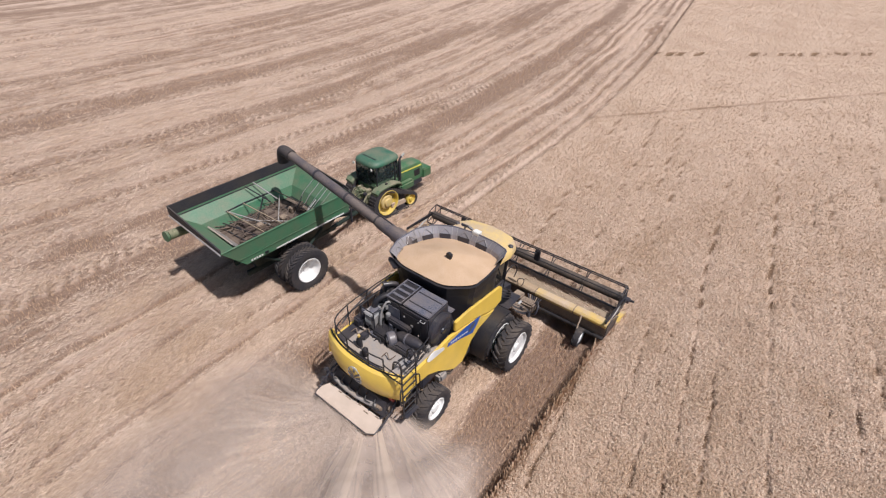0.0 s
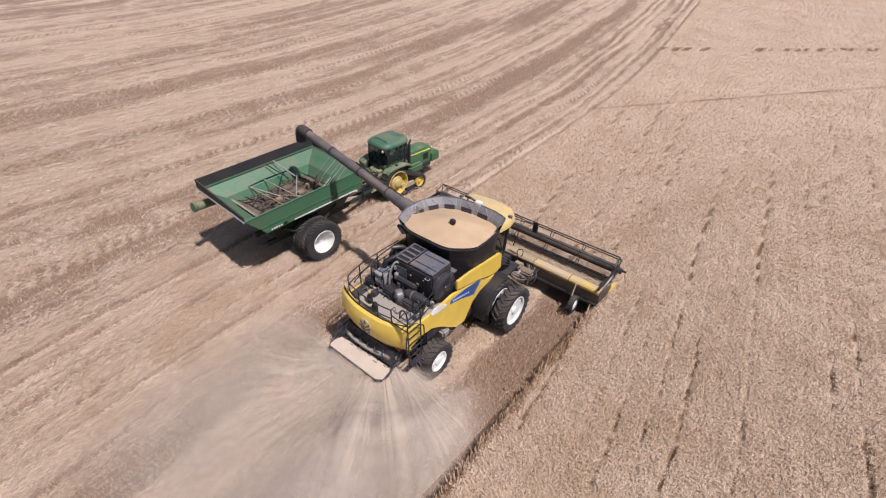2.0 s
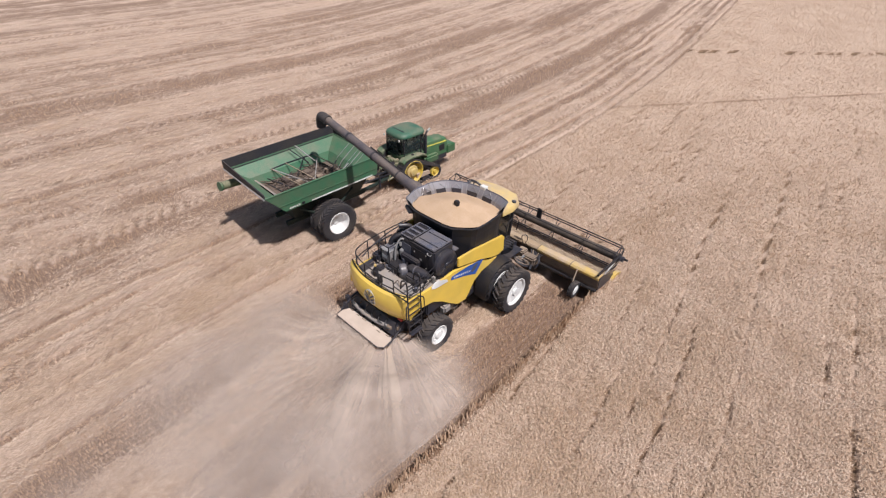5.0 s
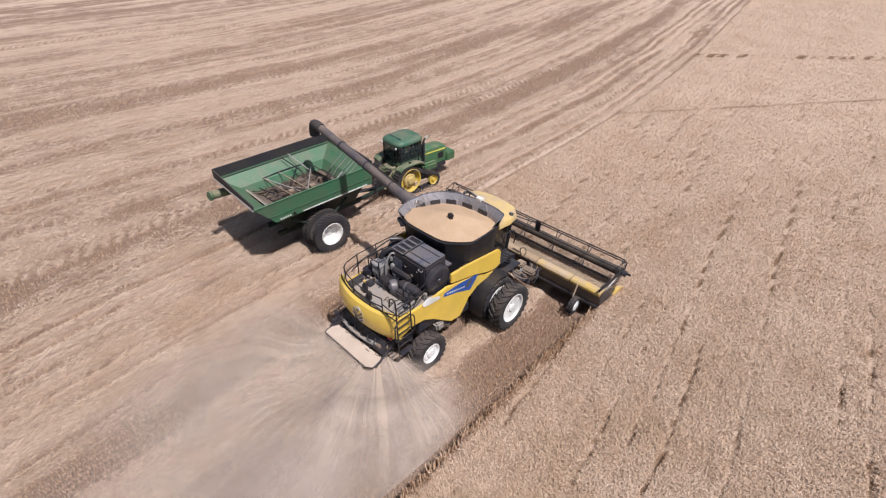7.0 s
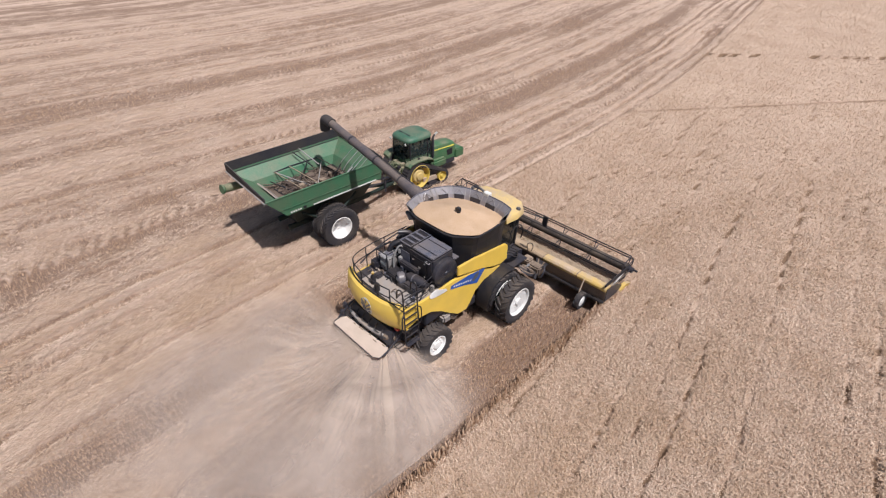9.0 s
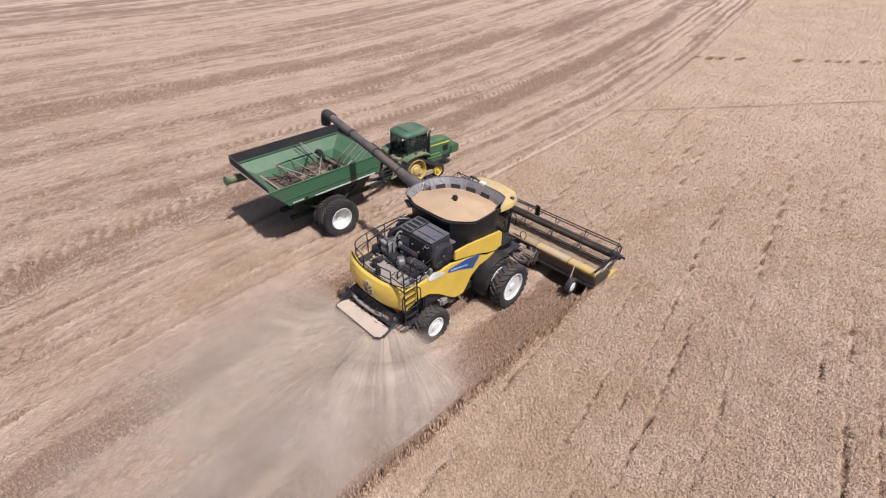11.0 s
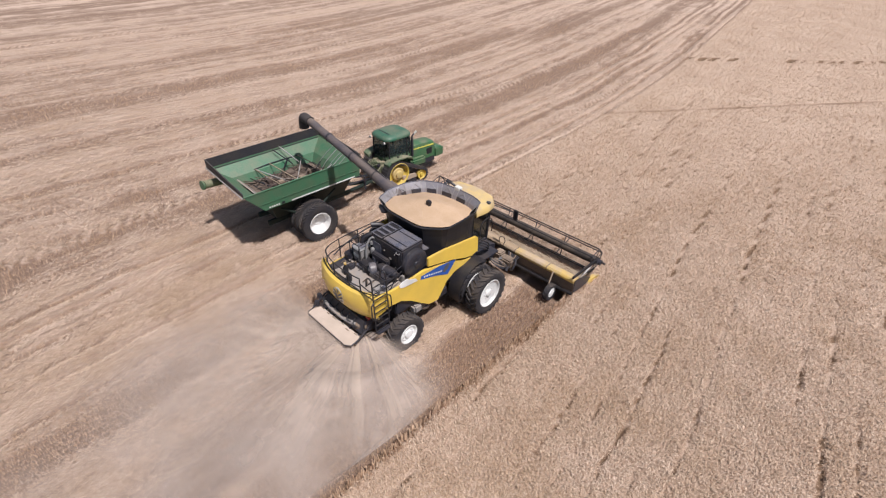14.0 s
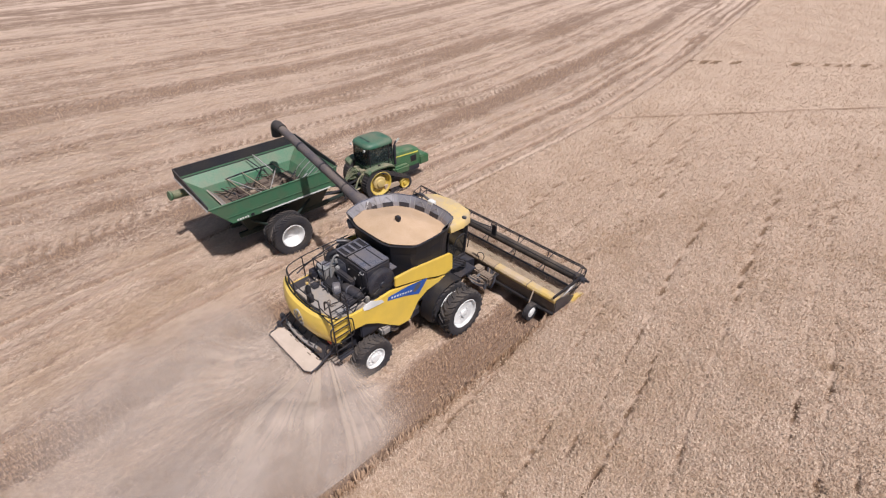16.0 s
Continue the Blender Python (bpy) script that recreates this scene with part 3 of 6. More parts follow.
p = [(0.045 * math.cos(a), tail_y(0, 2.72) - 0.002, 2.72 + 0.09 * math.sin(a)) for a in (k * math.pi / 4 for k in range(8))]
loft([p, [(x, y - 0.012, z) for x, y, z in p]], bm=bm)
part("emblem", bm, LOGO, hood, "slate leaf-shaped emblem")
for s in (-1, 1):
    x = s * 1.36
    part("hood_seam", rod([(x, bow(x, y0, d) - 0.004, z) for z, y0, d in ((2.02, -4.88, 0.34), (2.5, -4.96, 0.40), (2.98, -4.90, 0.35))], 0.009, 5), OLDYEL, hood, "narrow panel seam")
part("hood_rim", rod([(x, bow(x, -4.84, 0.31) + 0.03, 3.05 + 0.05 * (abs(x) / 1.55) ** 2) for x in xs], 0.022, 6), BLACK, hood, "black rubber edge", True)
# dark lower skirt with lamps under the hood
rings = []
for z, y0, d in ((1.62, -4.62, 0.20), (1.97, -4.74, 0.25)):
    rings.append([(x, bow(x, y0, d), z) for x in xs] + [(x * 0.9, bow(x, y0, d) + 0.15, z) for x in reversed(xs)])
part("lower_skirt", loft(rings), BLACK, combine, "", True)
for s in (-1, 1):
    part("tail_lamp", block(s * 1.15 - 0.1, s * 1.15 + 0.1, -5.02, -4.93, 1.88, 1.98, 0.01), RED, combine)

# engine deck with its parts
part("engine_deck", block(-1.50, 1.50, -4.85, -1.6, 2.62, 2.70, 0.01), DARK, combine, "dark engine deck")
part("walkway", block(-1.05, 1.35, -4.78, -4.02, 2.70, 2.74, 0.01), DECK, combine, "dusty grey tail walkway")
part("walkway", block(1.0, 1.45, -4.0, -3.0, 2.70, 2.74, 0.01), DECK, combine, "dusty grey tail walkway")
# engine cover box: slatted left bay, plain right bay
cover = part("engine_cover", block(-0.52, 1.22, -3.30, -2.25, 2.75, 3.98, 0.05), DARK, combine, "dark engine cover with slatted top")
part("grille_frame", block(-0.50, 0.12, -3.28, -2.27, 3.975, 4.0, 0.008), BLACK, cover)
for a, b, c, d in ((-0.50, 0.12, -3.29, -3.24), (-0.50, 0.12, -2.31, -2.26), (-0.50, -0.45, -3.24, -2.31), (0.07, 0.12, -3.24, -2.31)):
    part("grille_rim", block(a, b, c, d, 3.99, 4.05, 0.01), GREY, cover, "worn grey rim")
part("cover_lid", block(0.16, 1.20, -3.26, -2.28, 3.99, 4.05, 0.02), GREY, cover, "slate grey lid")
for k in range(3):
    o = part("slat", block(-0.44, 0.06, -0.05, 0.05, 0, 0.04, 0.01), GREY, cover)
    o.location = (0, -3.03 + k * 0.25, 4.0)
part("lid_ridge", block(0.12, 0.17, -3.28, -2.26, 4.0, 4.075, 0.015), BLACK, cover)
for y in (-3.02, -2.52):
    part("lid_ridge", block(0.22, 1.16, y - 0.02, y + 0.02, 4.05, 4.07, 0.008), DARK, cover)
part("lid_handle", rod(smooth_line([(0.95, -3.30, 3.86), (0.95, -3.36, 3.84), (1.1, -3.36, 3.84), (1.1, -3.30, 3.86)]), 0.014, 6), STEEL, cover, "", True)
part("cover_step", block(-0.30, 0.60, -3.52, -3.32, 3.10, 3.36, 0.04), DARK, cover, "", True)
muffler = part("muffler", rod([(0.25, -3.62, 3.0), (0.4, -3.62, 3.02), (0.95, -3.60, 3.08), (1.25, -3.58, 3.08)], [0.12, 0.19, 0.19, 0.10], 18), DARK, combine, "dark round muffler", True)
part("muffler_strap", rod([(0.62, -3.615, 3.04), (0.68, -3.612, 3.05)], 0.20, 18), GREY, muffler)
for x0, y0 in ((-1.14, -3.86), (-0.56, -3.86), (-1.14, -3.2), (-0.56, -3.2)):
    part("cage_post", rod([(x0, y0, 2.74), (x0, y0, 3.62)], 0.022, 6), BLACK, combine)
part("cage_hoop", rod([(-1.14, -3.86, 3.62), (-0.56, -3.86, 3.62), (-0.56, -3.2, 3.62), (-1.14, -3.2, 3.62), (-1.14, -3.86, 3.62)], 0.022, 6), BLACK, combine)
for k in range(4):
    part("deck_panel", block(-1.3 + 0.62 * k, -0.82 + 0.62 * k, -4.0, -3.9, 2.74, 2.78 + 0.07 * (k % 2), 0.02), GREY if k % 2 else DECK, combine)
for k, (x, y, z, w) in enumerate(((-1.3, -3.6, 3.1, 0.12), (-0.35, -3.4, 3.3, 0.14), (-0.15, -3.45, 3.0, 0.18), (1.3, -3.4, 2.9, 0.14), (1.2, -4.2, 2.85, 0.12), (-0.45, -3.35, 3.6, 0.1))):
    part("fitting", block(x - w / 2, x + w / 2, y - w / 2, y + w / 2, z - w, z + w, 0.03), STEEL if k % 2 else GREY, combine)
part("cover_door", block(0.2, 0.95, -3.335, -3.305, 2.95, 3.8, 0.02), BLACK, cover)
part("door_latch", block(0.55, 0.66, -3.36, -3.336, 3.35, 3.45, 0.01), STEEL, cover)
part("cover_vent", block(-0.42, 0.08, -3.33, -3.305, 3.1, 3.75, 0.02), GREY, cover)
# rotary radiator screen on the right
bm = lathe([(1.22, 0.56), (1.36, 0.56), (1.40, 0.50), (1.42, 0.45), (1.40, 0.12), (1.44, 0.10), (1.45, 0.0)], 36, None, pose(0, -2.78, 3.28))
screen = part("radiator_screen", bm, DARK, combine, "round dark rotary radiator screen", True)
bm = bmesh.new()
for k in range(16):
    a = 2 * math.pi * k / 16
    rod([(1.415, -2.78 + 0.12 * math.cos(a), 3.28 + 0.12 * math.sin(a)), (1.43, -2.78 + 0.46 * math.cos(a), 3.28 + 0.46 * math.sin(a))], 0.006, 5, bm)
part("screen_spokes", bm, DARK, screen)
# air cleaner, exhaust, pipes on the left of the deck
cleaner = part("air_cleaner", block(-1.08, -0.62, -3.80, -3.28, 2.75, 3.30, 0.05), DECK, combine, "dusty grey air cleaner box")
part("cleaner_cap", lathe([(0, 0.001), (0, 0.17), (0.12, 0.17), (0.16, 0.1), (0.16, 0.001)], 20, None, pose(-0.87, -3.5, 3.25, 0, -90, 0)), GREY, cleaner, "", True)
bm = rod(smooth_line([(-0.75, -2.5, 2.8), (-0.75, -2.5, 3.7), (-0.8, -2.6, 3.9), (-1.0, -2.9, 3.95)]), 0.09, 12)
part("exhaust_pipe", bm, DARK, combine, "", True)
for k in range(9):
    x, y = -1.3 + 0.11 * k, -3.1 - 0.05 * (k % 4)
    part("hose", rod(smooth_line([(x, y, 2.75), (x + 0.05, y - 0.05, 3.1 + 0.06 * (k % 3)), (x + 0.22, y + 0.2, 3.25), (x + 0.3, y + 0.42, 3.0)]), 0.022 + 0.008 * (k % 3), 6), STEEL if k % 4 == 2 else BLACK, combine, "", True)
for x, y, h, w in ((-1.25, -2.6, 0.55, 0.3), (-1.2, -3.15, 0.35, 0.25), (-0.3, -3.75, 0.22, 0.28), (0.35, -3.85, 0.2, 0.4), (0.75, -3.7, 0.3, 0.3), (-0.7, -4.2, 0.16, 0.25)):
    part("engine_accessory", block(x - w / 2, x + w / 2, y - w / 2, y + w / 2, 2.74, 2.74 + h, 0.03), DARK, combine)
for k in range(5):
    part("cooler_pipe", rod(smooth_line([(-1.35 + 0.16 * k, -2.15, 2.75), (-1.38 + 0.16 * k, -2.3, 3.35 + 0.1 * (k % 3)), (-1.25 + 0.15 * k, -2.75, 3.5 + 0.06 * k), (-1.1 + 0.12 * k, -3.0, 3.0)]), 0.045 + 0.012 * (k % 2), 8), BLACK if k % 2 else DARK, combine, "", True)
part("engine_block", block(-1.35, -0.55, -3.2, -2.2, 2.72, 3.22, 0.08), BLACK, combine, "", True)
part("engine_head", block(-1.2, -0.7, -3.05, -2.35, 3.22, 3.42, 0.05), DARK, combine, "", True)
part("air_duct", rod(smooth_line([(-0.95, -3.45, 3.3), (-0.9, -3.3, 3.62), (-0.65, -2.9, 3.75), (-0.5, -2.5, 3.6)]), 0.10, 12), BLACK, combine, "", True)
part("hydraulic_tank", block(-1.42, -1.1, -4.0, -3.35, 2.72, 3.05, 0.05), DARK, combine, "", True)
part("battery_box", block(-0.55, 0.25, -3.98, -3.45, 2.72, 2.98, 0.04), BLACK, combine, "", True)
part("fuel_filter", rod([(0.55, -3.62, 2.72), (0.55, -3.62, 3.1)], 0.08, 12), GREY, combine, "", True)
part("small_pump", block(0.7, 1.0, -3.8, -3.42, 2.72, 3.02, 0.05), DARK, combine, "", True)
for k in range(10):
    x = -1.3 + 0.26 * k
    part("hose", rod(smooth_line([(x, -3.35 - 0.03 * (k % 3), 2.72), (x + 0.05, -3.5, 3.0 + 0.08 * (k % 2)), (x + 0.2, -3.75, 2.92), (x + 0.3, -4.05, 2.75)]), 0.02 + 0.006 * (k % 3), 6), BLACK, combine, "", True)
part("deck_bottle", lathe([(0, 0.001), (0, 0.10), (0.30, 0.10), (0.38, 0.04), (0.45, 0.04), (0.45, 0.001)], 14, None, pose(-0.55, -4.55, 2.74, 0, -90, 0)), BLACK, combine, "", True)

part("cleaner_label", block(-1.02, -0.74, -3.815, -3.803, 2.98, 3.12, 0.003), MARK, cleaner, "white label")
part("cleaner_lid", block(-1.10, -0.60, -3.82, -3.26, 3.30, 3.36, 0.025), STEEL, cleaner, "pale worn lid", True)
for x in (-1.04, -0.66):
    part("cleaner_clip", block(x - 0.03, x + 0.03, -3.84, -3.80, 3.22, 3.36, 0.008), DARK, cleaner)
part("intake_hoop", rod(smooth_line([(-0.50, -3.62, 2.76), (-0.50, -3.58, 3.4), (-0.44, -3.42, 3.80), (-0.34, -3.30, 3.86), (-0.30, -3.18, 3.6)]), 0.035, 8), STEEL, combine, "bright bent intake pipe", True)
blower = part("blower", lathe([(0, 0.001), (0, 0.20), (0.05, 0.24), (0.22, 0.24), (0.27, 0.20), (0.27, 0.001)], 24, None, pose(0.12, -3.98, 3.0, 0, 0, 60)), GREY, combine, "round grey blower housing", True)
part("blower_hub", lathe([(-0.03, 0.001), (-0.03, 0.07), (0.0, 0.08)], 14, None, pose(0.12, -3.98, 3.0, 0, 0, 60)), STEEL, blower, "", True)
part("flat_box", block(0.42, 1.06, -4.02, -3.62, 2.78, 3.02, 0.05), DARK, combine, "flat dark box on the deck", True)
part("bottle_cap", lathe([(0, 0.001), (0, 0.05), (0.06, 0.05), (0.06, 0.001)], 12, None, pose(-0.55, -4.55, 3.18, 0, -90, 0)), OLDYEL, combine, "small yellow cap", True)
part("deck_bottle", lathe([(0, 0.001), (0, 0.10), (0.26, 0.10), (0.34, 0.04), (0.38, 0.001)], 14, None, pose(-0.15, -4.70, 2.74, 0, -90, 0)), BLACK, combine, "", True)
for k, (x, y) in enumerate(((-0.9, -4.05), (-0.35, -4.12), (0.3, -4.45), (0.8, -4.25), (-1.2, -4.3), (0.95, -3.4))):
    part("cable", rod(smooth_line([(x, y, 2.76), (x + 0.12, y + 0.12, 2.86 + 0.03 * (k % 3)), (x + 0.28, y + 0.05, 2.80), (x + 0.40, y + 0.22, 2.90)]), 0.016, 6), BLACK if k % 2 else RUST, combine, "", True)
for x, z in ((0.28, 3.62), (0.86, 3.70), (0.86, 3.12)):
    part("bolt_head", lathe([(0, 0.001), (0, 0.03), (0.02, 0.025), (0.02, 0.001)], 8, None, pose(x, -3.335, z, 0, 0, -90)), STEEL, cover)

# guard rail round the deck
def rail(points, r=0.022):
    return rod(smooth_line(points, 4), r, 6)
for z in (3.25, 3.62):
    line = [(-1.45, -2.1, z), (-1.5, -3.2, z), (-1.48, -4.2, z), (-1.25, -4.85, z), (-0.5, -5.08, z), (0.4, -5.1, z), (0.95, -5.02, z)]
    part("guard_rail", rail(line), BLACK, combine, "", True)
for x, y in ((-1.47, -2.3), (-1.5, -3.2), (-1.48, -4.1), (-1.25, -4.84), (-0.5, -5.07), (0.4, -5.09), (0.95, -5.02)):
    part("rail_post", rod([(x, y, 2.74), (x, y, 3.62)], 0.022, 6), BLACK, combine)
part("tail_pipe_rail", rod(smooth_line([(-1.45, -1.9, 3.5), (-1.55, -2.8, 3.42), (-1.56, -3.8, 3.2), (-1.5, -4.4, 3.02)]), 0.026, 8), DARK, combine, "", True)
for k in range(3):
    z = 3.15 + 0.24 * k
    part("guard_rail", rail([(1.5, -4.55, z), (1.52, -4.0, z), (1.45, -3.55, z)], 0.018), BLACK, combine, "", True)
# ladder on the right side at the rear corner: upper cage and lower steps
bm = bmesh.new()
LX, LY0, LY1 = 1.70, -5.08, -4.48
for y in (LY0, LY1):
    rod(smooth_line([(LX - 0.34, y + 0.02, 3.55), (LX - 0.26, y, 3.92), (LX - 0.08, y, 4.02), (LX, y, 3.8), (LX + 0.01, y, 3.0), (LX + 0.03, y, 2.3), (LX + 0.03, y, 1.62)]), 0.026, 6, bm)
ladder = part("ladder", bm, BLACK, combine, "black steel access ladder", True)
for k in range(8):
    z = 1.66 + 0.29 * k
    part("rung", rod([(LX + 0.02, LY0, z), (LX + 0.02, LY1, z)], 0.024, 6), BLACK, ladder)
for y, d in ((LY0, -1), (LY1, 1)):
    part("hand_loop", rod(smooth_line([(LX + 0.03, y, 2.25), (LX + 0.05, y + d * 0.12, 2.38), (LX + 0.05, y + d * 0.12, 2.92), (LX + 0.02, y, 3.05)]), 0.022, 6), BLACK, ladder, "", True)
part("cage_bar", rod(smooth_line([(LX - 0.34, LY0, 3.55), (LX - 0.36, LY0 + 0.3, 3.6), (LX - 0.34, LY1, 3.55)]), 0.02, 6), BLACK, ladder, "", True)
for z in (3.15, 3.45):
    part("cage_bar", rod(smooth_line([(LX - 0.02, LY0, z), (LX - 0.30, LY0 - 0.02, z + 0.03), (1.0, -5.06, z)]), 0.02, 6), BLACK, ladder, "", True)
part("ladder_foot", block(LX - 0.06, LX + 0.14, LY0 + 0.02, LY1 - 0.02, 1.58, 1.63, 0.015), DARK, ladder)

# grain tank
tank_ring = [(-1.40, -1.95), (-1.60, -1.3), (-1.56, -0.5), (-1.22, 0.12), (-0.6, 0.48), (0.2, 0.60), (1.0, 0.58), (1.48, 0.44), (1.62, 0.0), (1.66, -0.7), (1.62, -1.48), (0.85, -2.12), (-0.9, -2.12)]
# corners cut twice as fine
TZ = -0.08
tank_ring = [(a[0] * f + b[0] * (1 - f), a[1] * f + b[1] * (1 - f)) for a, b in zip(tank_ring, tank_ring[1:] + tank_ring[:1]) for f in (0.87, 0.13)]
def ring_at(z, k=1.0, dz=None):
    cx, cy = 0.0, -0.6
    return [(cx + (x - cx) * k, cy + (y - cy) * k, z + TZ) for x, y in tank_ring]
tank = part("grain_tank", loft([ring_at(2.7, 0.92), ring_at(3.5, 0.925), ring_at(3.95, 0.95), ring_at(4.33, 1.0), ring_at(4.36, 1.0), ring_at(4.36, 0.965), ring_at(4.0, 0.90), ring_at(3.6, 0.86)], caps=False), BLACK, combine, "black grain tank walls")
# flared steel liner seen inside the far rim, with its ribs
lin = tank_ring[25:] + tank_ring[:16]
def wall_point(x, y, k, z):
    return (x * k, -0.6 + (y + 0.6) * k, z + TZ)
def lining(z, k):
    return [wall_point(x, y, k, z) for x, y in lin]
liner = part("tank_liner", loft([lining(4.02, 0.87), lining(4.40, 0.945), lining(4.66, 1.055), lining(4.67, 1.075), lining(4.33, 1.008)], close=False), LINER, tank, "pale grey ribbed tank extension")
part("liner_rim", rod(lining(4.67, 1.066), 0.022, 6), GREY, liner)
for i, (x, y) in enumerate(lin):
    part("liner_rib", rod([wall_point(x, y, 0.885, 4.10), wall_point(x, y, 0.94, 4.40), wall_point(x, y, 1.045, 4.66)], 0.013, 6), STEEL, liner)
for i in range(len(lin) - 1):
    (x0, y0), (x1, y1) = lin[i], lin[i + 1]
    if math.hypot(x1 - x0, y1 - y0) > 0.40:
        def at(f, k, z):
            return wall_point(x0 + (x1 - x0) * f, y0 + (y1 - y0) * f, k, z)
        pts = [at(0.08, 0.895, 4.17), at(0.92, 0.895, 4.17), at(0.90, 0.940, 4.42), at(0.10, 0.940, 4.42)]
        part("liner_window", loft([pts, [(x * 0.985, -0.6 + (y + 0.6) * 0.985, z + 0.01) for x, y, z in pts]]), DARK, liner, "dark window in the extension")
        part("liner_rib", rod([at(0.1, 0.94, 4.42), at(0.5, 1.02, 4.62)], 0.011, 6), STEEL, liner)
        part("liner_rib", rod([at(0.9, 0.94, 4.42), at(0.5, 1.02, 4.62)], 0.011, 6), STEEL, liner)
part("tank_lip", rod([*ring_at(4.35, 1.005), ring_at(4.35, 1.005)[0]], 0.018, 6), BLACK, tank)
part("tank_step", block(0.98, 1.34, -2.30, -2.06, 3.58, 3.63, 0.02), GREY, tank, "small dusty grey step plate")
part("corner_flap", slab([(-1.15, -2.22), (-1.62, -1.98), (-1.66, -1.86), (-1.50, -1.80), (-1.0, -2.06)], "z", 4.10, 4.16, 0.01), BLACK, tank, "black folded corner flap")

# cab ahead of the tank
cab = part("cab", loft([[(-0.80, 0.95, 1.9), (0.80, 0.95, 1.9), (0.80, 2.0, 1.9), (-0.80, 2.0, 1.9)], [(-0.86, 0.95, 3.64), (0.86, 0.95, 3.64), (0.86, 2.1, 3.64), (-0.86, 2.1, 3.64)]]), DGLASS, combine, "tinted glass cab")
roof = part("cab_roof", loft([[(k * x, 1.35 + (y - 1.35) * k, z) for x, y in ((-1.25, 0.66), (-1.32, 1.2), (-1.28, 1.75), (-0.95, 2.12), (0, 2.28), (0.95, 2.12), (1.30, 1.75), (1.38, 1.25), (1.30, 0.66))] for z, k in ((3.62, 0.93), (3.70, 1.0), (3.86, 1.0), (3.97, 0.95), (4.02, 0.8))]), ROOFY, combine, "rounded yellow cab roof", True)
for s in (-1, 1):
    part("work_lamp", lathe([(0, 0.001), (0, 0.09), (0.06, 0.10), (0.09, 0.07), (0.09, 0.001)], 14, None, pose(s * 1.20, 1.50, 3.96, 0, -80, 90)), DARK, roof, "", True)
for x, y, z in ((-0.82, 0.97, 1.9), (0.82, 0.97, 1.9), (0.82, 2.0, 1.9), (-0.82, 2.0, 1.9)):
    part("cab_post", rod([(x, y, z), (x * 1.07, y + (0.1 if y > 1 else 0), 3.65)], 0.05, 8), BLACK, combine)
part("operator_seat", block(-0.3, 0.3, 1.0, 1.5, 2.2, 2.4, 0.06, block(-0.3, 0.3, 0.95, 1.08, 2.4, 3.1, 0.05)), SEAT, combine)
part("cab_floor", block(-0.85, 0.85, 0.9, 2.05, 1.75, 1.895, 0.02), DARK, combine)
part("beacon_base", block(0.06, 0.34, 0.62, 0.84, 4.50, 4.66, 0.02), MARK, tank, "small white box")
bm = rod([(-0.3, 0.66, 4.4), (-0.3, 0.70, 4.68)], 0.03, 6)
rod([(-0.46, 0.72, 4.68), (-0.14, 0.70, 4.70), (0.02, 0.74, 4.62)], 0.05, 8, bm)
part("rear_camera", bm, DARK, tank)
for s in (-1, 1):
    part("mirror_arm", rod([(s * 1.15, 2.0, 3.65), (s * 1.75, 2.6, 3.3)], 0.025, 6), BLACK, combine)
    part("mirror", block(s * 1.75 - 0.12, s * 1.75 + 0.12, 2.7, 2.78, 2.85, 3.35, 0.03), BLACK, combine)

# front wheel arches, black
for s in (-1, 1):
    ring = []
    for x in (1.45, 2.06):
        arc = [(s * x, 1.13 * math.cos(a), 0.98 + 1.13 * math.sin(a)) for a in (radians(62 + k * 13) for k in range(11))]
        inn = [(s * x, 1.08 * math.cos(a), 0.98 + 1.08 * math.sin(a)) for a in (radians(62 + k * 13) for k in range(10, -1, -1))]
        ring.append(arc + inn)
    part("mudguard", loft(ring), BLACK, combine, "", True)

# platform steps and cables at the cab's right
for k in range(4):
    part("hose", rod(smooth_line([(1.55, 0.5, 2.9 - 0.15 * k), (1.75, 0.75, 2.7 - 0.12 * k), (1.6, 1.2, 2.3 - 0.1 * k), (1.2, 1.7, 1.7)]), 0.025, 6), BLACK, combine, "", True)
bm = rod(smooth_line([(1.6, 0.55, 2.9), (1.62, 0.6, 3.55), (1.7, 0.95, 3.75), (1.72, 1.2, 3.4), (1.6, 1.3, 2.9)]), 0.02, 6)
part("grab_rail", bm, BLACK, combine, "", True)
part("platform", block(1.0, 1.85, 0.65, 1.6, 1.82, 1.88, 0.01), DARK, combine)
part("yellow_bracket", block(1.2, 1.5, 0.85, 1.35, 1.45, 1.82, 0.03), YELLOW, combine)

# wheels
big, small, white = "large lugged dual tyre", "smaller lugged steering tyre", "white dished rim"
front = wheel("front_wheel", pose(2.54, 0, 0.985), 0.99, 0.56, 0.60, 22, 0.55, combine, big, white)
for x in (1.80, -1.80, -2.54):
    same_wheel(front, pose(x, 0, 0.985, 0, 0, 0 if x > 0 else 180), combine, big, white)
rear = wheel("rear_wheel", pose(1.72, -3.76, 0.755), 0.76, 0.56, 0.39, 20, 0.6, combine, small, white)
same_wheel(rear, pose(-1.72, -3.76, 0.755, 0, 0, 180), combine, small, white)

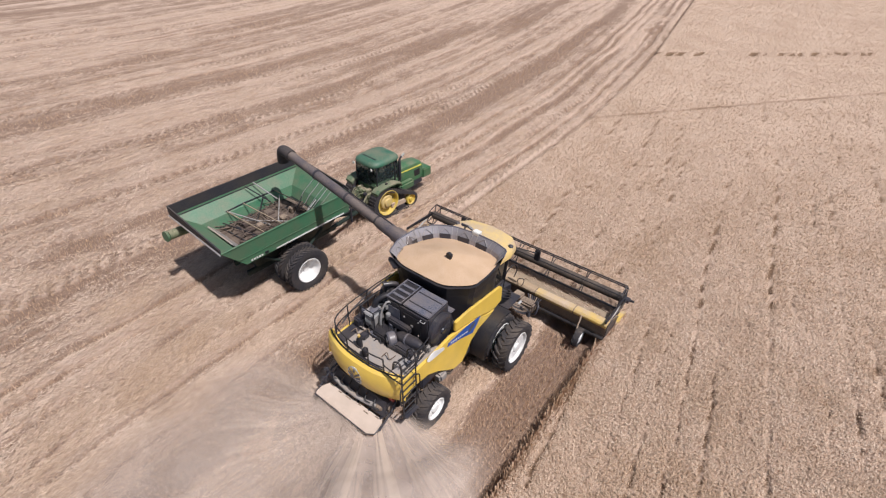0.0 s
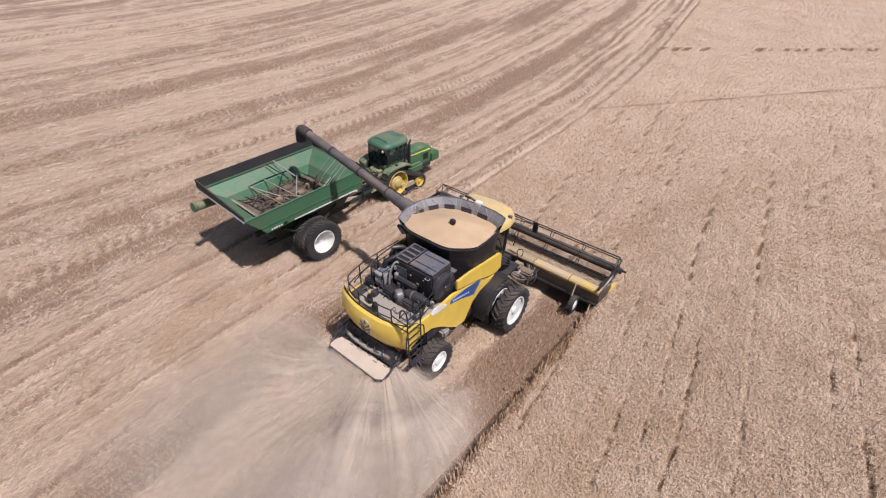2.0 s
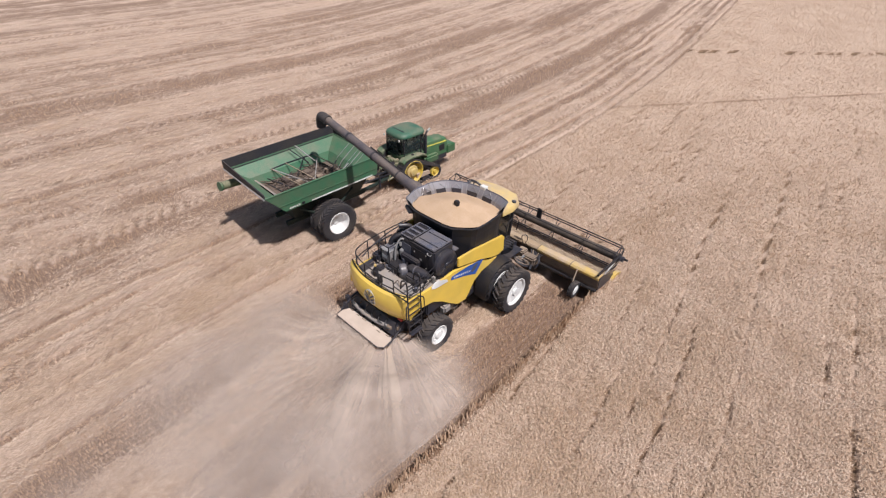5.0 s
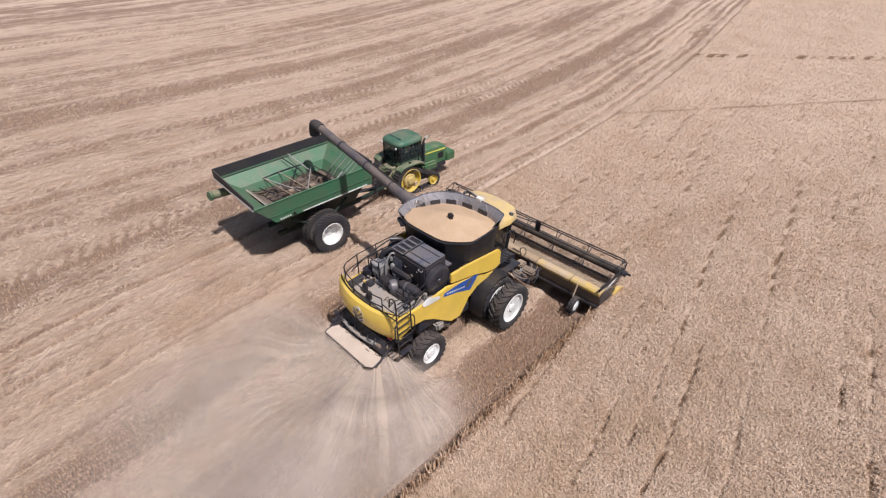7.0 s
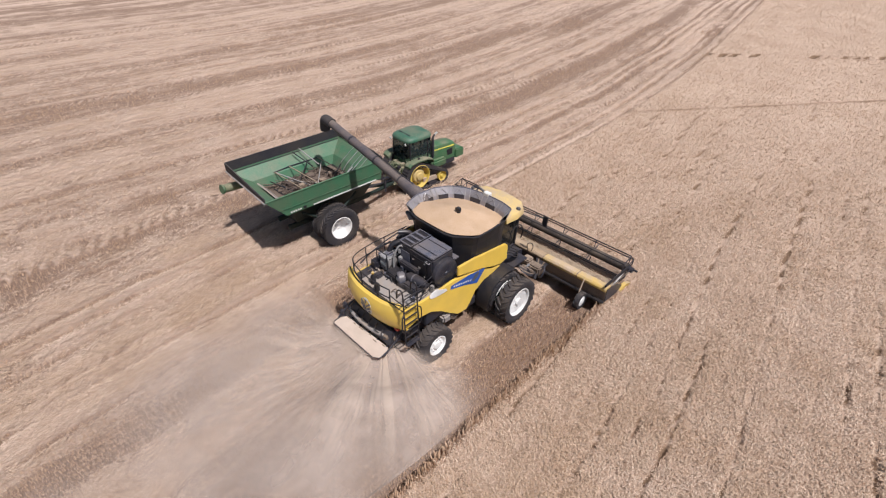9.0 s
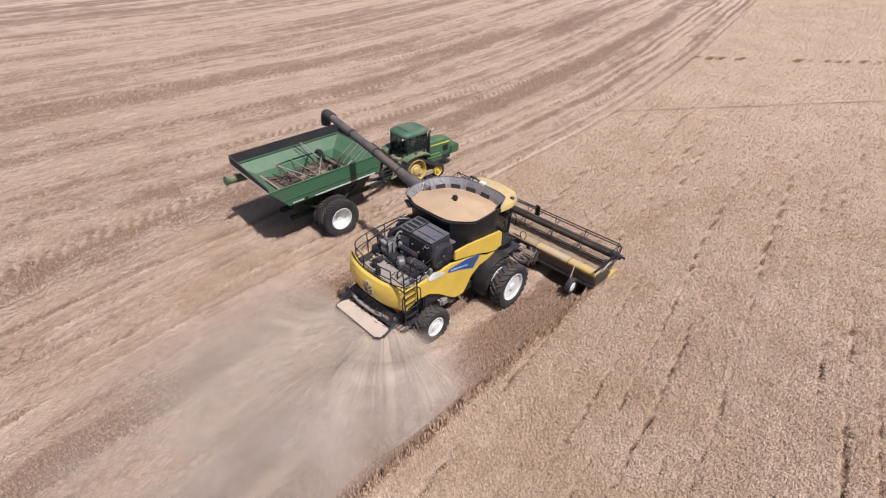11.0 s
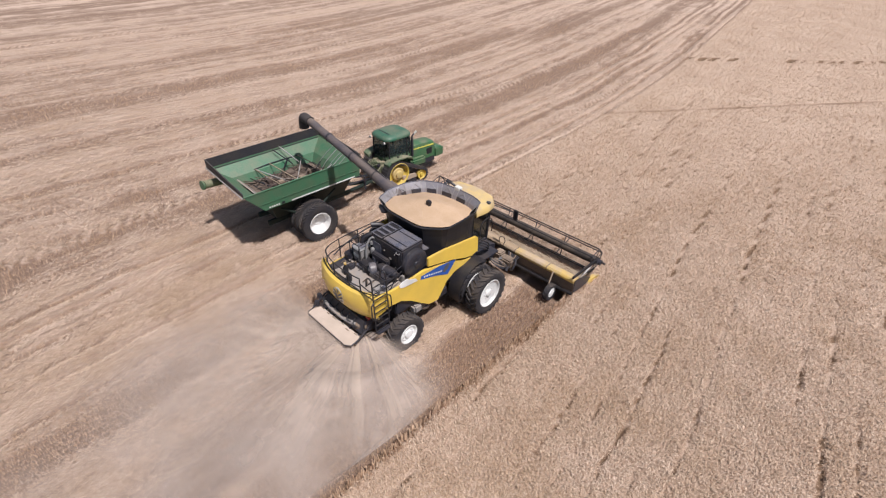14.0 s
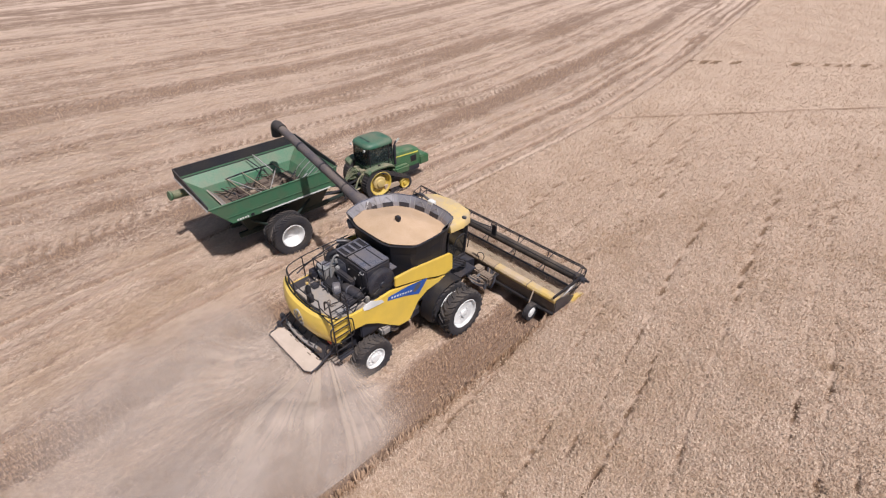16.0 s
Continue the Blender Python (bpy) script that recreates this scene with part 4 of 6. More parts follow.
# chaff spreader tray at the tail
tray = part("spreader_tray", loft([[(-1.25, -5.42, z), (-1.36, -5.66, z), (-1.36, -5.88, z - 0.02), (-1.30, -5.97, z - 0.04), (1.0, -6.0, z - 0.04), (1.2, -5.86, z - 0.02), (1.18, -5.50, z), (1.05, -5.36, z)] for z in (1.17, 1.22)]), TRAYDUST, combine, "dust-coated chaff spreader tray")
part("tray_edge", rod([(-1.37, -5.66, 1.24), (-1.37, -5.9, 1.22), (-1.31, -5.99, 1.2), (1.0, -6.02, 1.2), (1.22, -5.87, 1.2), (1.2, -5.5, 1.24)], 0.022, 6), DARK, tray)
for k in range(5):
    o = part("tray_bracket", block(-0.03, 0.03, -0.10, 0.2, 0, 0.05, 0.01), DARK, tray)
    o.location = (-1.0 + 0.5 * k, -5.3, 1.2)
for x, w in ((-1.12, 0.10), (-0.72, 0.07), (-0.35, 0.12), (0.12, 0.06), (0.48, 0.10), (0.88, 0.08)):
    part("worn_mark", block(x - w, x + w, -5.47 + 0.04 * math.sin(9 * x), -5.43 + 0.04 * math.sin(9 * x), 1.215, 1.226, 0.004), RUST, tray, "dark worn mark")
part("spreader_bar", rod([(-1.35, -5.22, 1.42), (1.15, -5.18, 1.42)], 0.06, 10), DARK, combine)
part("spreader_housing", loft([[(-1.2, -5.35, 1.3), (1.1, -5.32, 1.3), (1.1, -4.8, 1.2), (-1.2, -4.8, 1.2)], [(-1.2, -5.1, 1.75), (1.1, -5.1, 1.75), (1.1, -4.7, 1.75), (-1.2, -4.7, 1.75)]]), DARK, combine, "dark spreader housing")
part("spreader_ledge", rod(smooth_line([(-1.1, -5.30, 1.50), (-0.5, -5.36, 1.47), (0.2, -5.34, 1.46), (0.75, -5.22, 1.48)]), [0.05, 0.07, 0.06, 0.075, 0.06, 0.08, 0.07, 0.06, 0.075, 0.06, 0.07, 0.06, 0.07, 0.075, 0.06, 0.05], 8), DECK, combine, "dusty grey ledge above the tray", True)
part("spreader_motor", rod([(0.72, -5.22, 1.42), (1.12, -5.02, 1.46)], 0.13, 14), RUST, combine, "chaff-caked hydraulic motor", True)
for x, y, z in ((-1.50, -5.28, 1.52), (-1.40, -5.50, 1.34)):
    part("hinge_block", block(x - 0.09, x + 0.09, y - 0.08, y + 0.08, z - 0.13, z + 0.13, 0.04), DARK, combine, "", True)
for k in range(6):
    part("hose", rod(smooth_line([(-1.2 + 0.36 * k, -5.05, 1.72), (-1.1 + 0.36 * k, -5.34, 1.62 - 0.03 * (k % 2)), (-0.9 + 0.36 * k, -5.30, 1.5)]), 0.024, 6), BLACK, combine, "", True)
for x in (-1.42, 1.25):
    part("side_arm", rod([(x, -5.7, 1.2), (x, -5.1, 1.55), (x * 0.9, -4.6, 1.8)], 0.035, 8), DARK, combine)

# unloading auger swung out over the cart
pivot, tip = Vector((-1.78, -0.95, 4.28)), Vector((-8.55, -0.50, 5.42))
aug = part("unloading_auger", rod([pivot, pivot.lerp(tip, 0.18), pivot.lerp(tip, 0.2), tip], [0.26, 0.235, 0.195, 0.185], 20), AUGER, combine, "long dark grey unloading auger tube", True)
part("auger_elbow", rod(smooth_line([(-1.45, -1.0, 3.2), (-1.6, -0.98, 3.9), (-1.78, -0.95, 4.28), (-2.2, -0.92, 4.36)]), 0.29, 18), AUGER, aug, "", True)
for f in (0.2, 0.45, 0.72):
    p = pivot.lerp(tip, f)
    d = (tip - pivot).normalized() * 0.04
    part("auger_band", rod([p - d, p + d], 0.212, 20), DARK, aug, "", True)
part("auger_spout", rod(smooth_line([tip - (tip - pivot).normalized() * 0.25, tip + Vector((-0.25, 0, 0.02)), tip + Vector((-0.42, 0.02, -0.22)), tip + Vector((-0.45, 0.02, -0.55))]), 0.235, 18), CANVAS, aug, "dark rubber spout", True)
part("auger_pipe", rod([pivot + Vector((-0.6, 0.1, 0.34)), pivot.lerp(tip, 0.5) + Vector((0, 0.1, 0.24))], 0.025, 6), BLACK, aug)

# ---- wheat heaped in the tank ----
bm = bmesh.new()
rr = []
for k, z in ((0.995, 4.26), (0.97, 4.30), (0.85, 4.36), (0.6, 4.46), (0.35, 4.60), (0.12, 4.69), (0.02, 4.71)):
    ring = []
    for x, y in tank_ring:
        fine = [(x * k, -0.6 + (y + 0.6) * k - (1 - k) * 0.35, z + TZ + (0.11 if y < -1 else -0.08) * k)]
        ring += fine
    rr.append(ring)
heap = part("grain_heap", loft(rr, caps=True), GRAIN, None, "", True)
tagged(heap, "golden wheat grain heaped to the rim of the tank", "grain", kind="stuff")
sub = heap.modifiers.new("round", "SUBSURF")
sub.levels = sub.render_levels = 2
part("filling_auger_tip", slab([(0.19, 4.72), (0.23, 4.79), (0.32, 4.82), (0.41, 4.78), (0.43, 4.71), (0.35, 4.46), (0.29, 4.46)], "y", -1.13, -1.0, 0.02), BLACK, combine, "dark wedge-shaped tip of the filling auger")
part("grain_probe", rod([(-1.12, -1.92, 4.34), (-1.02, -1.42, 4.40)], 0.013, 6), OLDYEL, combine)

# ---- header with its reel ----
header = thing("grain_header", pose(0, 0, 0), "wide yellow and black cutting header with a tined reel", "combine header")
HW = 4.97
beam = [(2.76, 1.12), (2.75, 1.25), (2.82, 1.32), (3.12, 1.30), (3.18, 1.23), (3.16, 1.16)]
part("top_beam", slab(beam, "x", 1.9, HW, 0.015), HEADYEL, header, "dusty yellow top beam", True)
part("top_beam", slab(beam, "x", -HW, 1.897, 0.015), BEAMDUST, header, "dust-caked brown stretch of the top beam", True)
for x in (-3.2, -0.6, 1.9, 3.6):
    part("beam_joint", slab([(2.752, 1.11), (2.741, 1.255), (2.818, 1.329), (3.122, 1.309), (3.188, 1.233), (3.168, 1.15)], "x", x - 0.02, x + 0.02), RUST, header)
part("back_sheet", slab([(2.82, 0.66), (2.78, 1.16), (2.86, 1.16), (2.88, 0.66)], "x", -HW, HW), RUST, header, "brown chaff-caked back sheet")
part("lower_beam", slab([(2.70, 0.52), (2.70, 0.63), (2.82, 0.65), (2.82, 0.52)], "x", -HW, HW, 0.02), BLACK, header)
part("table_floor", slab([(3.14, 1.15), (3.2, 1.14), (3.4, 1.10), (3.85, 0.96), (4.12, 0.70), (4.38, 0.22), (4.4, 0.14), (4.1, 0.42), (3.7, 0.62), (2.90, 0.70), (2.90, 1.11)], "x", -HW + 0.05, HW - 0.05), TABLE, header, "straw-dusted canvas table")
bm = bmesh.new()
rs = random.Random(4)
for k in range(900):
    x, f = rs.uniform(-HW + 0.2, HW - 0.2), rs.uniform(0, 1)
    y = 3.1 + 1.15 * f
    z = 1.16 - 0.16 * f - 0.62 * f ** 4 + rs.uniform(0.0, 0.05)
    a, ln = rs.uniform(0, 3.14), rs.uniform(0.08, 0.28)
    dx, dy = math.cos(a) * ln, math.sin(a) * ln
    q = [bm.verts.new(p) for p in ((x, y, z), (x + 0.02, y, z + 0.01), (x + dx + 0.02, y + dy, z + 0.03 - dy * 0.6), (x + dx, y + dy, z + 0.02 - dy * 0.6))]
    bm.faces.new(q)
tagged(part("cut_straw", bm, LITTER, header, "cut straw on the table"), kind="stuff")
part("cutter_bar", block(-HW, HW, 4.33, 4.46, 0.12, 0.17, 0.01), DARK, header)
bm = bmesh.new()
for k in range(96):
    x = -HW + 0.05 + k * (2 * HW - 0.1) / 95
    loft([[(x - 0.03, 4.44, 0.12), (x + 0.03, 4.44, 0.12), (x + 0.03, 4.44, 0.16), (x - 0.03, 4.44, 0.16)], [(x - 0.008, 4.58, 0.125), (x + 0.008, 4.58, 0.125), (x + 0.008, 4.58, 0.14), (x - 0.008, 4.58, 0.14)]], bm=bm)
tagged(part("knife_guards", bm, DARK, header), kind="stuff")
for s in (-1, 1):
    end = part("end_sheet", slab([(2.84, 0.60), (2.82, 1.26), (3.2, 1.20), (3.8, 0.95), (4.5, 0.52), (4.6, 0.2), (4.2, 0.2), (3.6, 0.5)], "x", s * HW - 0.03, s * HW + 0.03, 0.01), DARK, header)
    div = part("crop_divider", loft([[(s * (HW + a), y, z) for a, z in ((-0.03, lo), (0.12, lo), (0.14, hi), (-0.03, hi))] for y, lo, hi in ((4.0, 0.30, 0.50), (4.2, 0.25, 0.66), (4.5, 0.22, 0.66), (4.9, 0.18, 0.48), (5.25, 0.16, 0.24))]), HEADYEL, header, "yellow pointed crop divider", True)
    part("reel_arm", slab([(2.7, 1.40), (2.7, 1.52), (4.6, 1.42), (4.9, 1.36), (4.9, 1.22), (4.5, 1.28)], "x", s * (HW - 0.05) - 0.03, s * (HW - 0.05) + 0.03, 0.01), BLACK, header)
    part("reel_cylinder", rod([(s * (HW - 0.05), 3.0, 0.9), (s * (HW - 0.05), 4.2, 1.28)], 0.04, 8), STEEL, header)
    # gauge wheel behind the header
    wheel("gauge_wheel", pose(s * 4.12, 2.44, 0.40), 0.40, 0.24, 0.2, 14, 0.5, header, "small gauge wheel", "dusty white rim")
    part("gauge_leg", rod([(s * 3.97, 2.74, 1.25), (s * 3.97, 2.56, 0.8), (s * 3.97, 2.44, 0.42), (s * 4.12, 2.44, 0.40)], 0.03, 8), DUSTY if s > 0 else DARK, header)
part("drive_shaft", rod([(HW + 0.02, 4.7, 1.30), (HW + 0.34, 4.7, 1.30)], 0.05, 8), BLACK, header)
for k in range(6):
    part("hose", rod(smooth_line([(HW - 0.05, 3.3 + 0.18 * k, 1.05), (HW + 0.06, 3.6 + 0.2 * k, 1.22 + 0.04 * (k % 3)), (HW - 0.02, 3.9 + 0.18 * k, 1.05), (HW - 0.1, 4.3 + 0.1 * k, 1.25)]), 0.022, 6), BLACK if k % 2 else RUST, header, "", True)
part("reel_motor", rod([(HW - 0.02, 4.70, 1.26), (HW + 0.16, 4.70, 1.26)], 0.13, 14), DARK, header, "dark hydraulic reel motor", True)
# reel: centre tube, six bats with tines, spiders
RY, RZ_, RR = 4.70, 1.26, 0.56
reel = part("reel_tube", rod([(-HW + 0.1, RY, RZ_), (HW - 0.1, RY, RZ_)], 0.19, 18), REELP, header, "dusty black reel tube", True)
for k in range(6):
    a = radians(75 + 60 * k)
    y, z = RY + RR * math.cos(a), RZ_ + RR * math.sin(a)
    bat = part("reel_bat", rod([(-HW + 0.12, y, z), (HW - 0.12, y, z)], 0.028, 8), BLACK, reel)
    bm = bmesh.new()
    for j in range(30):
        x = -HW + 0.2 + j * (2 * HW - 0.4) / 29
        rod([(x, y, z), (x, y - 0.02, z - 0.09), (x, y - 0.05, z - 0.18)], 0.004, 4, bm)
    tagged(part("tines", bm, DARK, bat), kind="stuff")
for x in (-HW + 0.12, -3.2, -1.6, 0.0, 1.6, 3.2, HW - 0.12):
    bm = bmesh.new()
    for k in range(6):
        a = radians(75 + 60 * k)
        rod([(x, RY, RZ_), (x, RY + RR * math.cos(a), RZ_ + RR * math.sin(a))], 0.022, 6, bm)
    if abs(x) > 4:
        rod([(x, RY + RR * math.cos(radians(75 + 60 * k)), RZ_ + RR * math.sin(radians(75 + 60 * k))) for k in range(7)], 0.025, 6, bm)
    part("reel_spider", bm, DARK, reel)
# feeder house between header and cab
part("feeder_house", loft([[(-0.8, 0.9, 1.05), (0.8, 0.9, 1.05), (0.8, 0.9, 1.75), (-0.8, 0.9, 1.75)], [(-0.85, 2.68, 0.45), (0.85, 2.68, 0.45), (0.85, 2.68, 1.2), (-0.85, 2.68, 1.2)]]), DARK, header, "dark feeder house")
coupling = part("drive_coupling", block(1.55, 2.2, 2.05, 2.5, 0.72, 1.15, 0.06, block(1.2, 1.6, 2.1, 2.55, 0.75, 1.25, 0.05)), RUST, header, "dusty shaft coupling and hoses", True)
for k in range(7):
    part("hose", rod(smooth_line([(1.0 + 0.04 * k, 1.2 + 0.06 * k, 1.75 - 0.07 * k), (1.45 + 0.06 * k, 1.55, 1.35 - 0.05 * k), (1.75 + 0.06 * k, 1.95, 1.0 - 0.03 * k), (1.9 + 0.05 * k, 2.3, 1.05), (1.7 + 0.1 * k, 2.6, 1.22)]), 0.035 - 0.002 * k, 8), RUST if k % 3 == 1 else DARK, coupling, "", True)
part("shaft_guard", rod([(1.1, 1.4, 1.25), (1.95, 2.2, 0.86)], 0.08, 10), RUST, coupling, "", True)
part("coupling_hook", rod(smooth_line([(2.15, 2.15, 0.7), (2.35, 2.05, 0.85), (2.38, 2.2, 1.1), (2.25, 2.4, 1.2)]), 0.04, 8), DARK, coupling, "", True)
part("hose_hook", rod(smooth_line([(1.2, 2.6, 1.35), (1.25, 2.4, 1.85), (1.45, 2.45, 1.95), (1.4, 2.65, 1.6), (1.3, 2.68, 1.35)]), 0.018, 6), BLACK, header, "", True)

for k in range(9):
    a = 0.7 * k
    part("coupling_plate", block(-0.12, 0.12, -0.05, 0.05, -0.10, 0.10, 0.03, None, pose(1.45 + 0.09 * k, 1.85 + 0.10 * (k % 4), 0.95 + 0.1 * math.sin(a), 25 * math.sin(a), 30 * math.cos(a * 1.7), 40 * k)), RUST if k % 2 else DARK, coupling)


# ---- grain cart ----
cart = thing("grain_cart", pose(-9.0, -1.72, 0, 0, 0, -2.7), "green grain cart with dark side extensions, nearly empty, on dual wheels", "grain cart")
# bin: upright upper sides, then a hopper; open on top, with its inner slopes
def ring4(x0, x1, y0, y1, z):
    return [(x0, y0, z), (x1, y0, z), (x1, y1, z), (x0, y1, z)]
outer = [ring4(-0.5, 0.5, -1.3, 2.6, 0.85), ring4(-1.2, 1.2, -1.75, 2.84, 2.05), ring4(-1.94, 1.94, -2.35, 2.85, 2.45), ring4(-1.95, 1.95, -3.18, 3.02, 3.42)]
inner = [ring4(-1.90, 1.90, -3.12, 2.97, 3.43), ring4(-1.88, 1.88, -3.08, 2.94, 3.36), ring4(-1.32, 1.32, -2.35, 2.2, 2.86), ring4(-0.5, 0.5, -1.1, 1.1, 1.15)]
own = loft(outer[2:] + inner, caps=False)
own.verts.ensure_lookup_table()
own.faces.new([v for v in own.verts if abs(v.co.z - 1.15) < 1e-4][:4])
bin_ = part("bin", own, GREEN, cart, "dusty green bin with sloping sides")
part("hopper", loft([outer[0], outer[1], [(x * 0.995, y * 0.995, z - 0.004) for x, y, z in outer[2]]]), SHADEGREEN, bin_, "hopper underside with its shade painted in")
# side panel creases and markings on the right
part("side_rib", block(1.952, 1.975, -2.6, 2.8, 2.78, 2.82, 0.005), GREEN, bin_)
part("side_stripe", block(1.953, 1.962, -1.0, 2.55, 2.47, 2.535), MARK, bin_, "white stripe")
for k in range(5):
    part("letter_bar", block(1.956, 1.966, -2.15 + k * 0.115, -2.075 + k * 0.115, 2.51, 2.585), MARK, bin_)
part("dark_tab", block(1.956, 1.966, -1.52, -1.36, 2.5, 2.62), BLACK, bin_)
# dark extensions: full on the left, tapering to nothing on the right
part("side_extension", block(-1.97, -1.91, -3.2, 3.04, 3.43, 3.90, 0.01), CANVAS, cart, "dark upright side extension")
part("rear_extension", slab([(-1.91, 3.44), (-1.91, 3.89), (1.90, 3.60), (1.90, 3.44)], "y", -3.2, -3.15), CANVAS, cart)
part("front_extension", slab([(-1.91, 3.44), (-1.91, 3.89), (1.90, 3.60), (1.90, 3.44)], "y", 2.98, 3.03), CANVAS, cart)
part("rear_rim_pipe", rod([(-1.97, -3.23, 3.46), (1.97, -3.23, 3.40)], 0.03, 10), STEEL, cart)
part("right_rim", rod([(1.95, -3.2, 3.43), (1.95, 3.02, 3.43)], 0.035, 8), GREEN, cart)
part("front_rim", rod([(-1.95, 3.04, 3.44), (1.95, 3.04, 3.44)], 0.04, 8), DARK, cart)
part("inner_seam", rod([(-1.86, -3.05, 3.36), (-1.86, 2.9, 3.36)], 0.022, 6), BLACK, cart)
# braces and folded gear inside
for y, z in ((-1.15, 2.92), (-0.35, 2.98), (1.25, 2.95)):
    part("cross_brace", rod([(-1.36, y, z), (1.40, y + 0.22, z - 0.02)], 0.022, 8), TABLE, cart, "dusty cross brace")
for k, (a, b) in enumerate((((-1.3, -1.1, 2.9), (0.4, -0.2, 2.55)), ((-1.25, 0.6, 2.95), (0.1, -0.8, 2.5)), ((-0.9, 1.2, 2.9), (0.5, 0.1, 2.55)), ((-1.7, 0.1, 3.5), (-0.7, 0.6, 2.9)), ((-1.72, 0.5, 3.55), (-0.6, 0.9, 2.95)), ((-0.2, 1.9, 2.8), (0.6, 0.8, 2.5)), ((0.6, 2.1, 2.85), (0.9, 1.0, 2.5)), ((-1.0, -1.6, 2.7), (0.6, -1.0, 2.5)), ((-0.8, -0.9, 2.6), (0.9, 0.5, 2.6)))):
    part("inner_rod", rod([a, b], 0.028, 6), BLACK if k % 2 else STEEL, cart)
part("long_brace", rod([(-1.36, -1.2, 2.92), (-1.36, -0.35, 2.98), (-1.36, 1.3, 2.95)], 0.026, 8), DARK, cart, "dark lengthwise brace")
part("gearbox_cover", block(-0.35, 0.25, -0.05, 0.65, 2.45, 2.66, 0.06), TRASH, cart)
floor_ = part("inner_floor", block(-1.08, 1.08, -1.98, 1.80, 2.40, 2.45), TRASH, cart, "dusty brown inner floor")
for k in range(8):
    part("floor_bar", rod([(-1.1, -1.7 + 0.45 * k, 2.50), (1.1, -1.5 + 0.45 * k, 2.50)], 0.03, 6), DARK, floor_)
for k, (x, y, w, h) in enumerate(((-0.5, -0.9, 0.35, 0.25), (0.2, -0.6, 0.3, 0.35), (-0.3, 0.2, 0.4, 0.45), (0.35, 0.5, 0.35, 0.3), (-0.5, 0.9, 0.3, 0.3), (0.1, 1.1, 0.25, 0.4))):
    part("inner_bracket", block(x - w / 2, x + w / 2, y - w / 2, y + w / 2, 2.45, 2.45 + h * 0.7, 0.03), RUST if k % 2 else TRASH, cart)
part("dusty_slope", slab([(-2.29, 2.88), (-2.24, 2.90), (-1.88, 2.47), (-1.92, 2.44)], "x", -0.95, 0.95), DECK, cart, "dust-caked rear slope")
rs = random.Random(11)
bm = bmesh.new()
for k in range(160):
    x, y = rs.uniform(-1.0, 0.95), rs.uniform(-1.8, 1.6)
    z = 2.46 + rs.uniform(0, 0.12)
    a, ln = rs.uniform(0, 6.28), rs.uniform(0.25, 0.9)
    rod([(x, y, z), (x + ln * math.cos(a) * 0.6, y + ln * math.sin(a), z + rs.uniform(-0.02, 0.22))], rs.uniform(0.010, 0.03), 5, bm)
tagged(part("debris", bm, TRASH, floor_, "tangled brown trash and brackets"), kind="stuff")
for x, r in ((-0.35, 0.012), (0.1, 0.018), (0.5, 0.011), (0.75, 0.018), (1.05, 0.011)):
    part("slope_rib", rod([(x, 2.90, 3.38), (x, 2.1, 2.86), (x * 0.7, 1.6, 2.3)], r, 6), STEEL, cart)
# folded unloading tube behind the left side
tube = part("unloading_tube", rod([(-1.62, -3.62, 2.82), (-1.9, -1.5, 2.55), (-2.1, 0.5, 2.3)], 0.20, 18), TDUST, cart, "dusty green folded unloading tube", True)
part("tube_cap", rod([(-1.61, -3.66, 2.83), (-1.6, -3.74, 2.84)], 0.23, 18), WINGG, tube, "", True)
# frame, axle and tongue
bm = block(-1.92, 1.92, -0.14, 0.14, 0.86, 1.10, 0.03)
block(-0.6, -0.45, -1.8, 3.0, 0.75, 1.0, 0.02, bm)
block(0.45, 0.6, -1.8, 3.0, 0.75, 1.0, 0.02, bm)
rod([(-0.5, 2.9, 0.88), (0, 4.9, 0.62), (0, 5.5, 0.6)], 0.10, 10, bm)
rod([(0.5, 2.9, 0.88), (0, 4.9, 0.62)], 0.10, 10, bm)
for s in (-1, 1):
    rod([(s * 1.6, 0, 1.0), (s * 1.5, -1.4, 2.0)], 0.06, 8, bm)
    rod([(s * 1.6, 0, 1.0), (s * 1.5, 1.6, 2.0)], 0.06, 8, bm)
part("frame", bm, SHADEGREEN, cart, "green frame and tongue with shade painted in")
part("drive_line", rod([(0.0, 1.4, 1.2), (0.02, 3.5, 0.95), (0, 5.4, 0.85)], 0.05, 8), DARK, cart)
part("tongue_jack", rod([(0.35, 4.2, 0.5), (0.35, 4.2, 1.3)], 0.05, 8), DARK, cart)
for k in range(4):
    part("hose", rod(smooth_line([(-0.2 + 0.1 * k, 3.0, 1.6), (-0.1 + 0.06 * k, 3.9, 1.25), (0.05 * k, 4.8, 1.15), (0.1, 5.4, 1.3)]), 0.02, 6), BLACK, cart, "", True)
dual = wheel("cart_wheel", pose(2.28, 0, 0.99), 1.0, 0.46, 0.55, 30, -0.8, cart, "large lugged dual tyre", "dusty white rim")
for x in (1.58, -1.58, -2.28):
    same_wheel(dual, pose(x, 0, 0.99, 0, 0, 0 if x > 0 else 180), cart, "large lugged dual tyre", "dusty white rim")

# ---- tracked tractor ----
tractor = thing("tracked_tractor", pose(-8.86, 4.48, 0, 0, 0, -4.0), "green tractor with rubber tracks, yellow wheels and a roofed cab", "tractor")
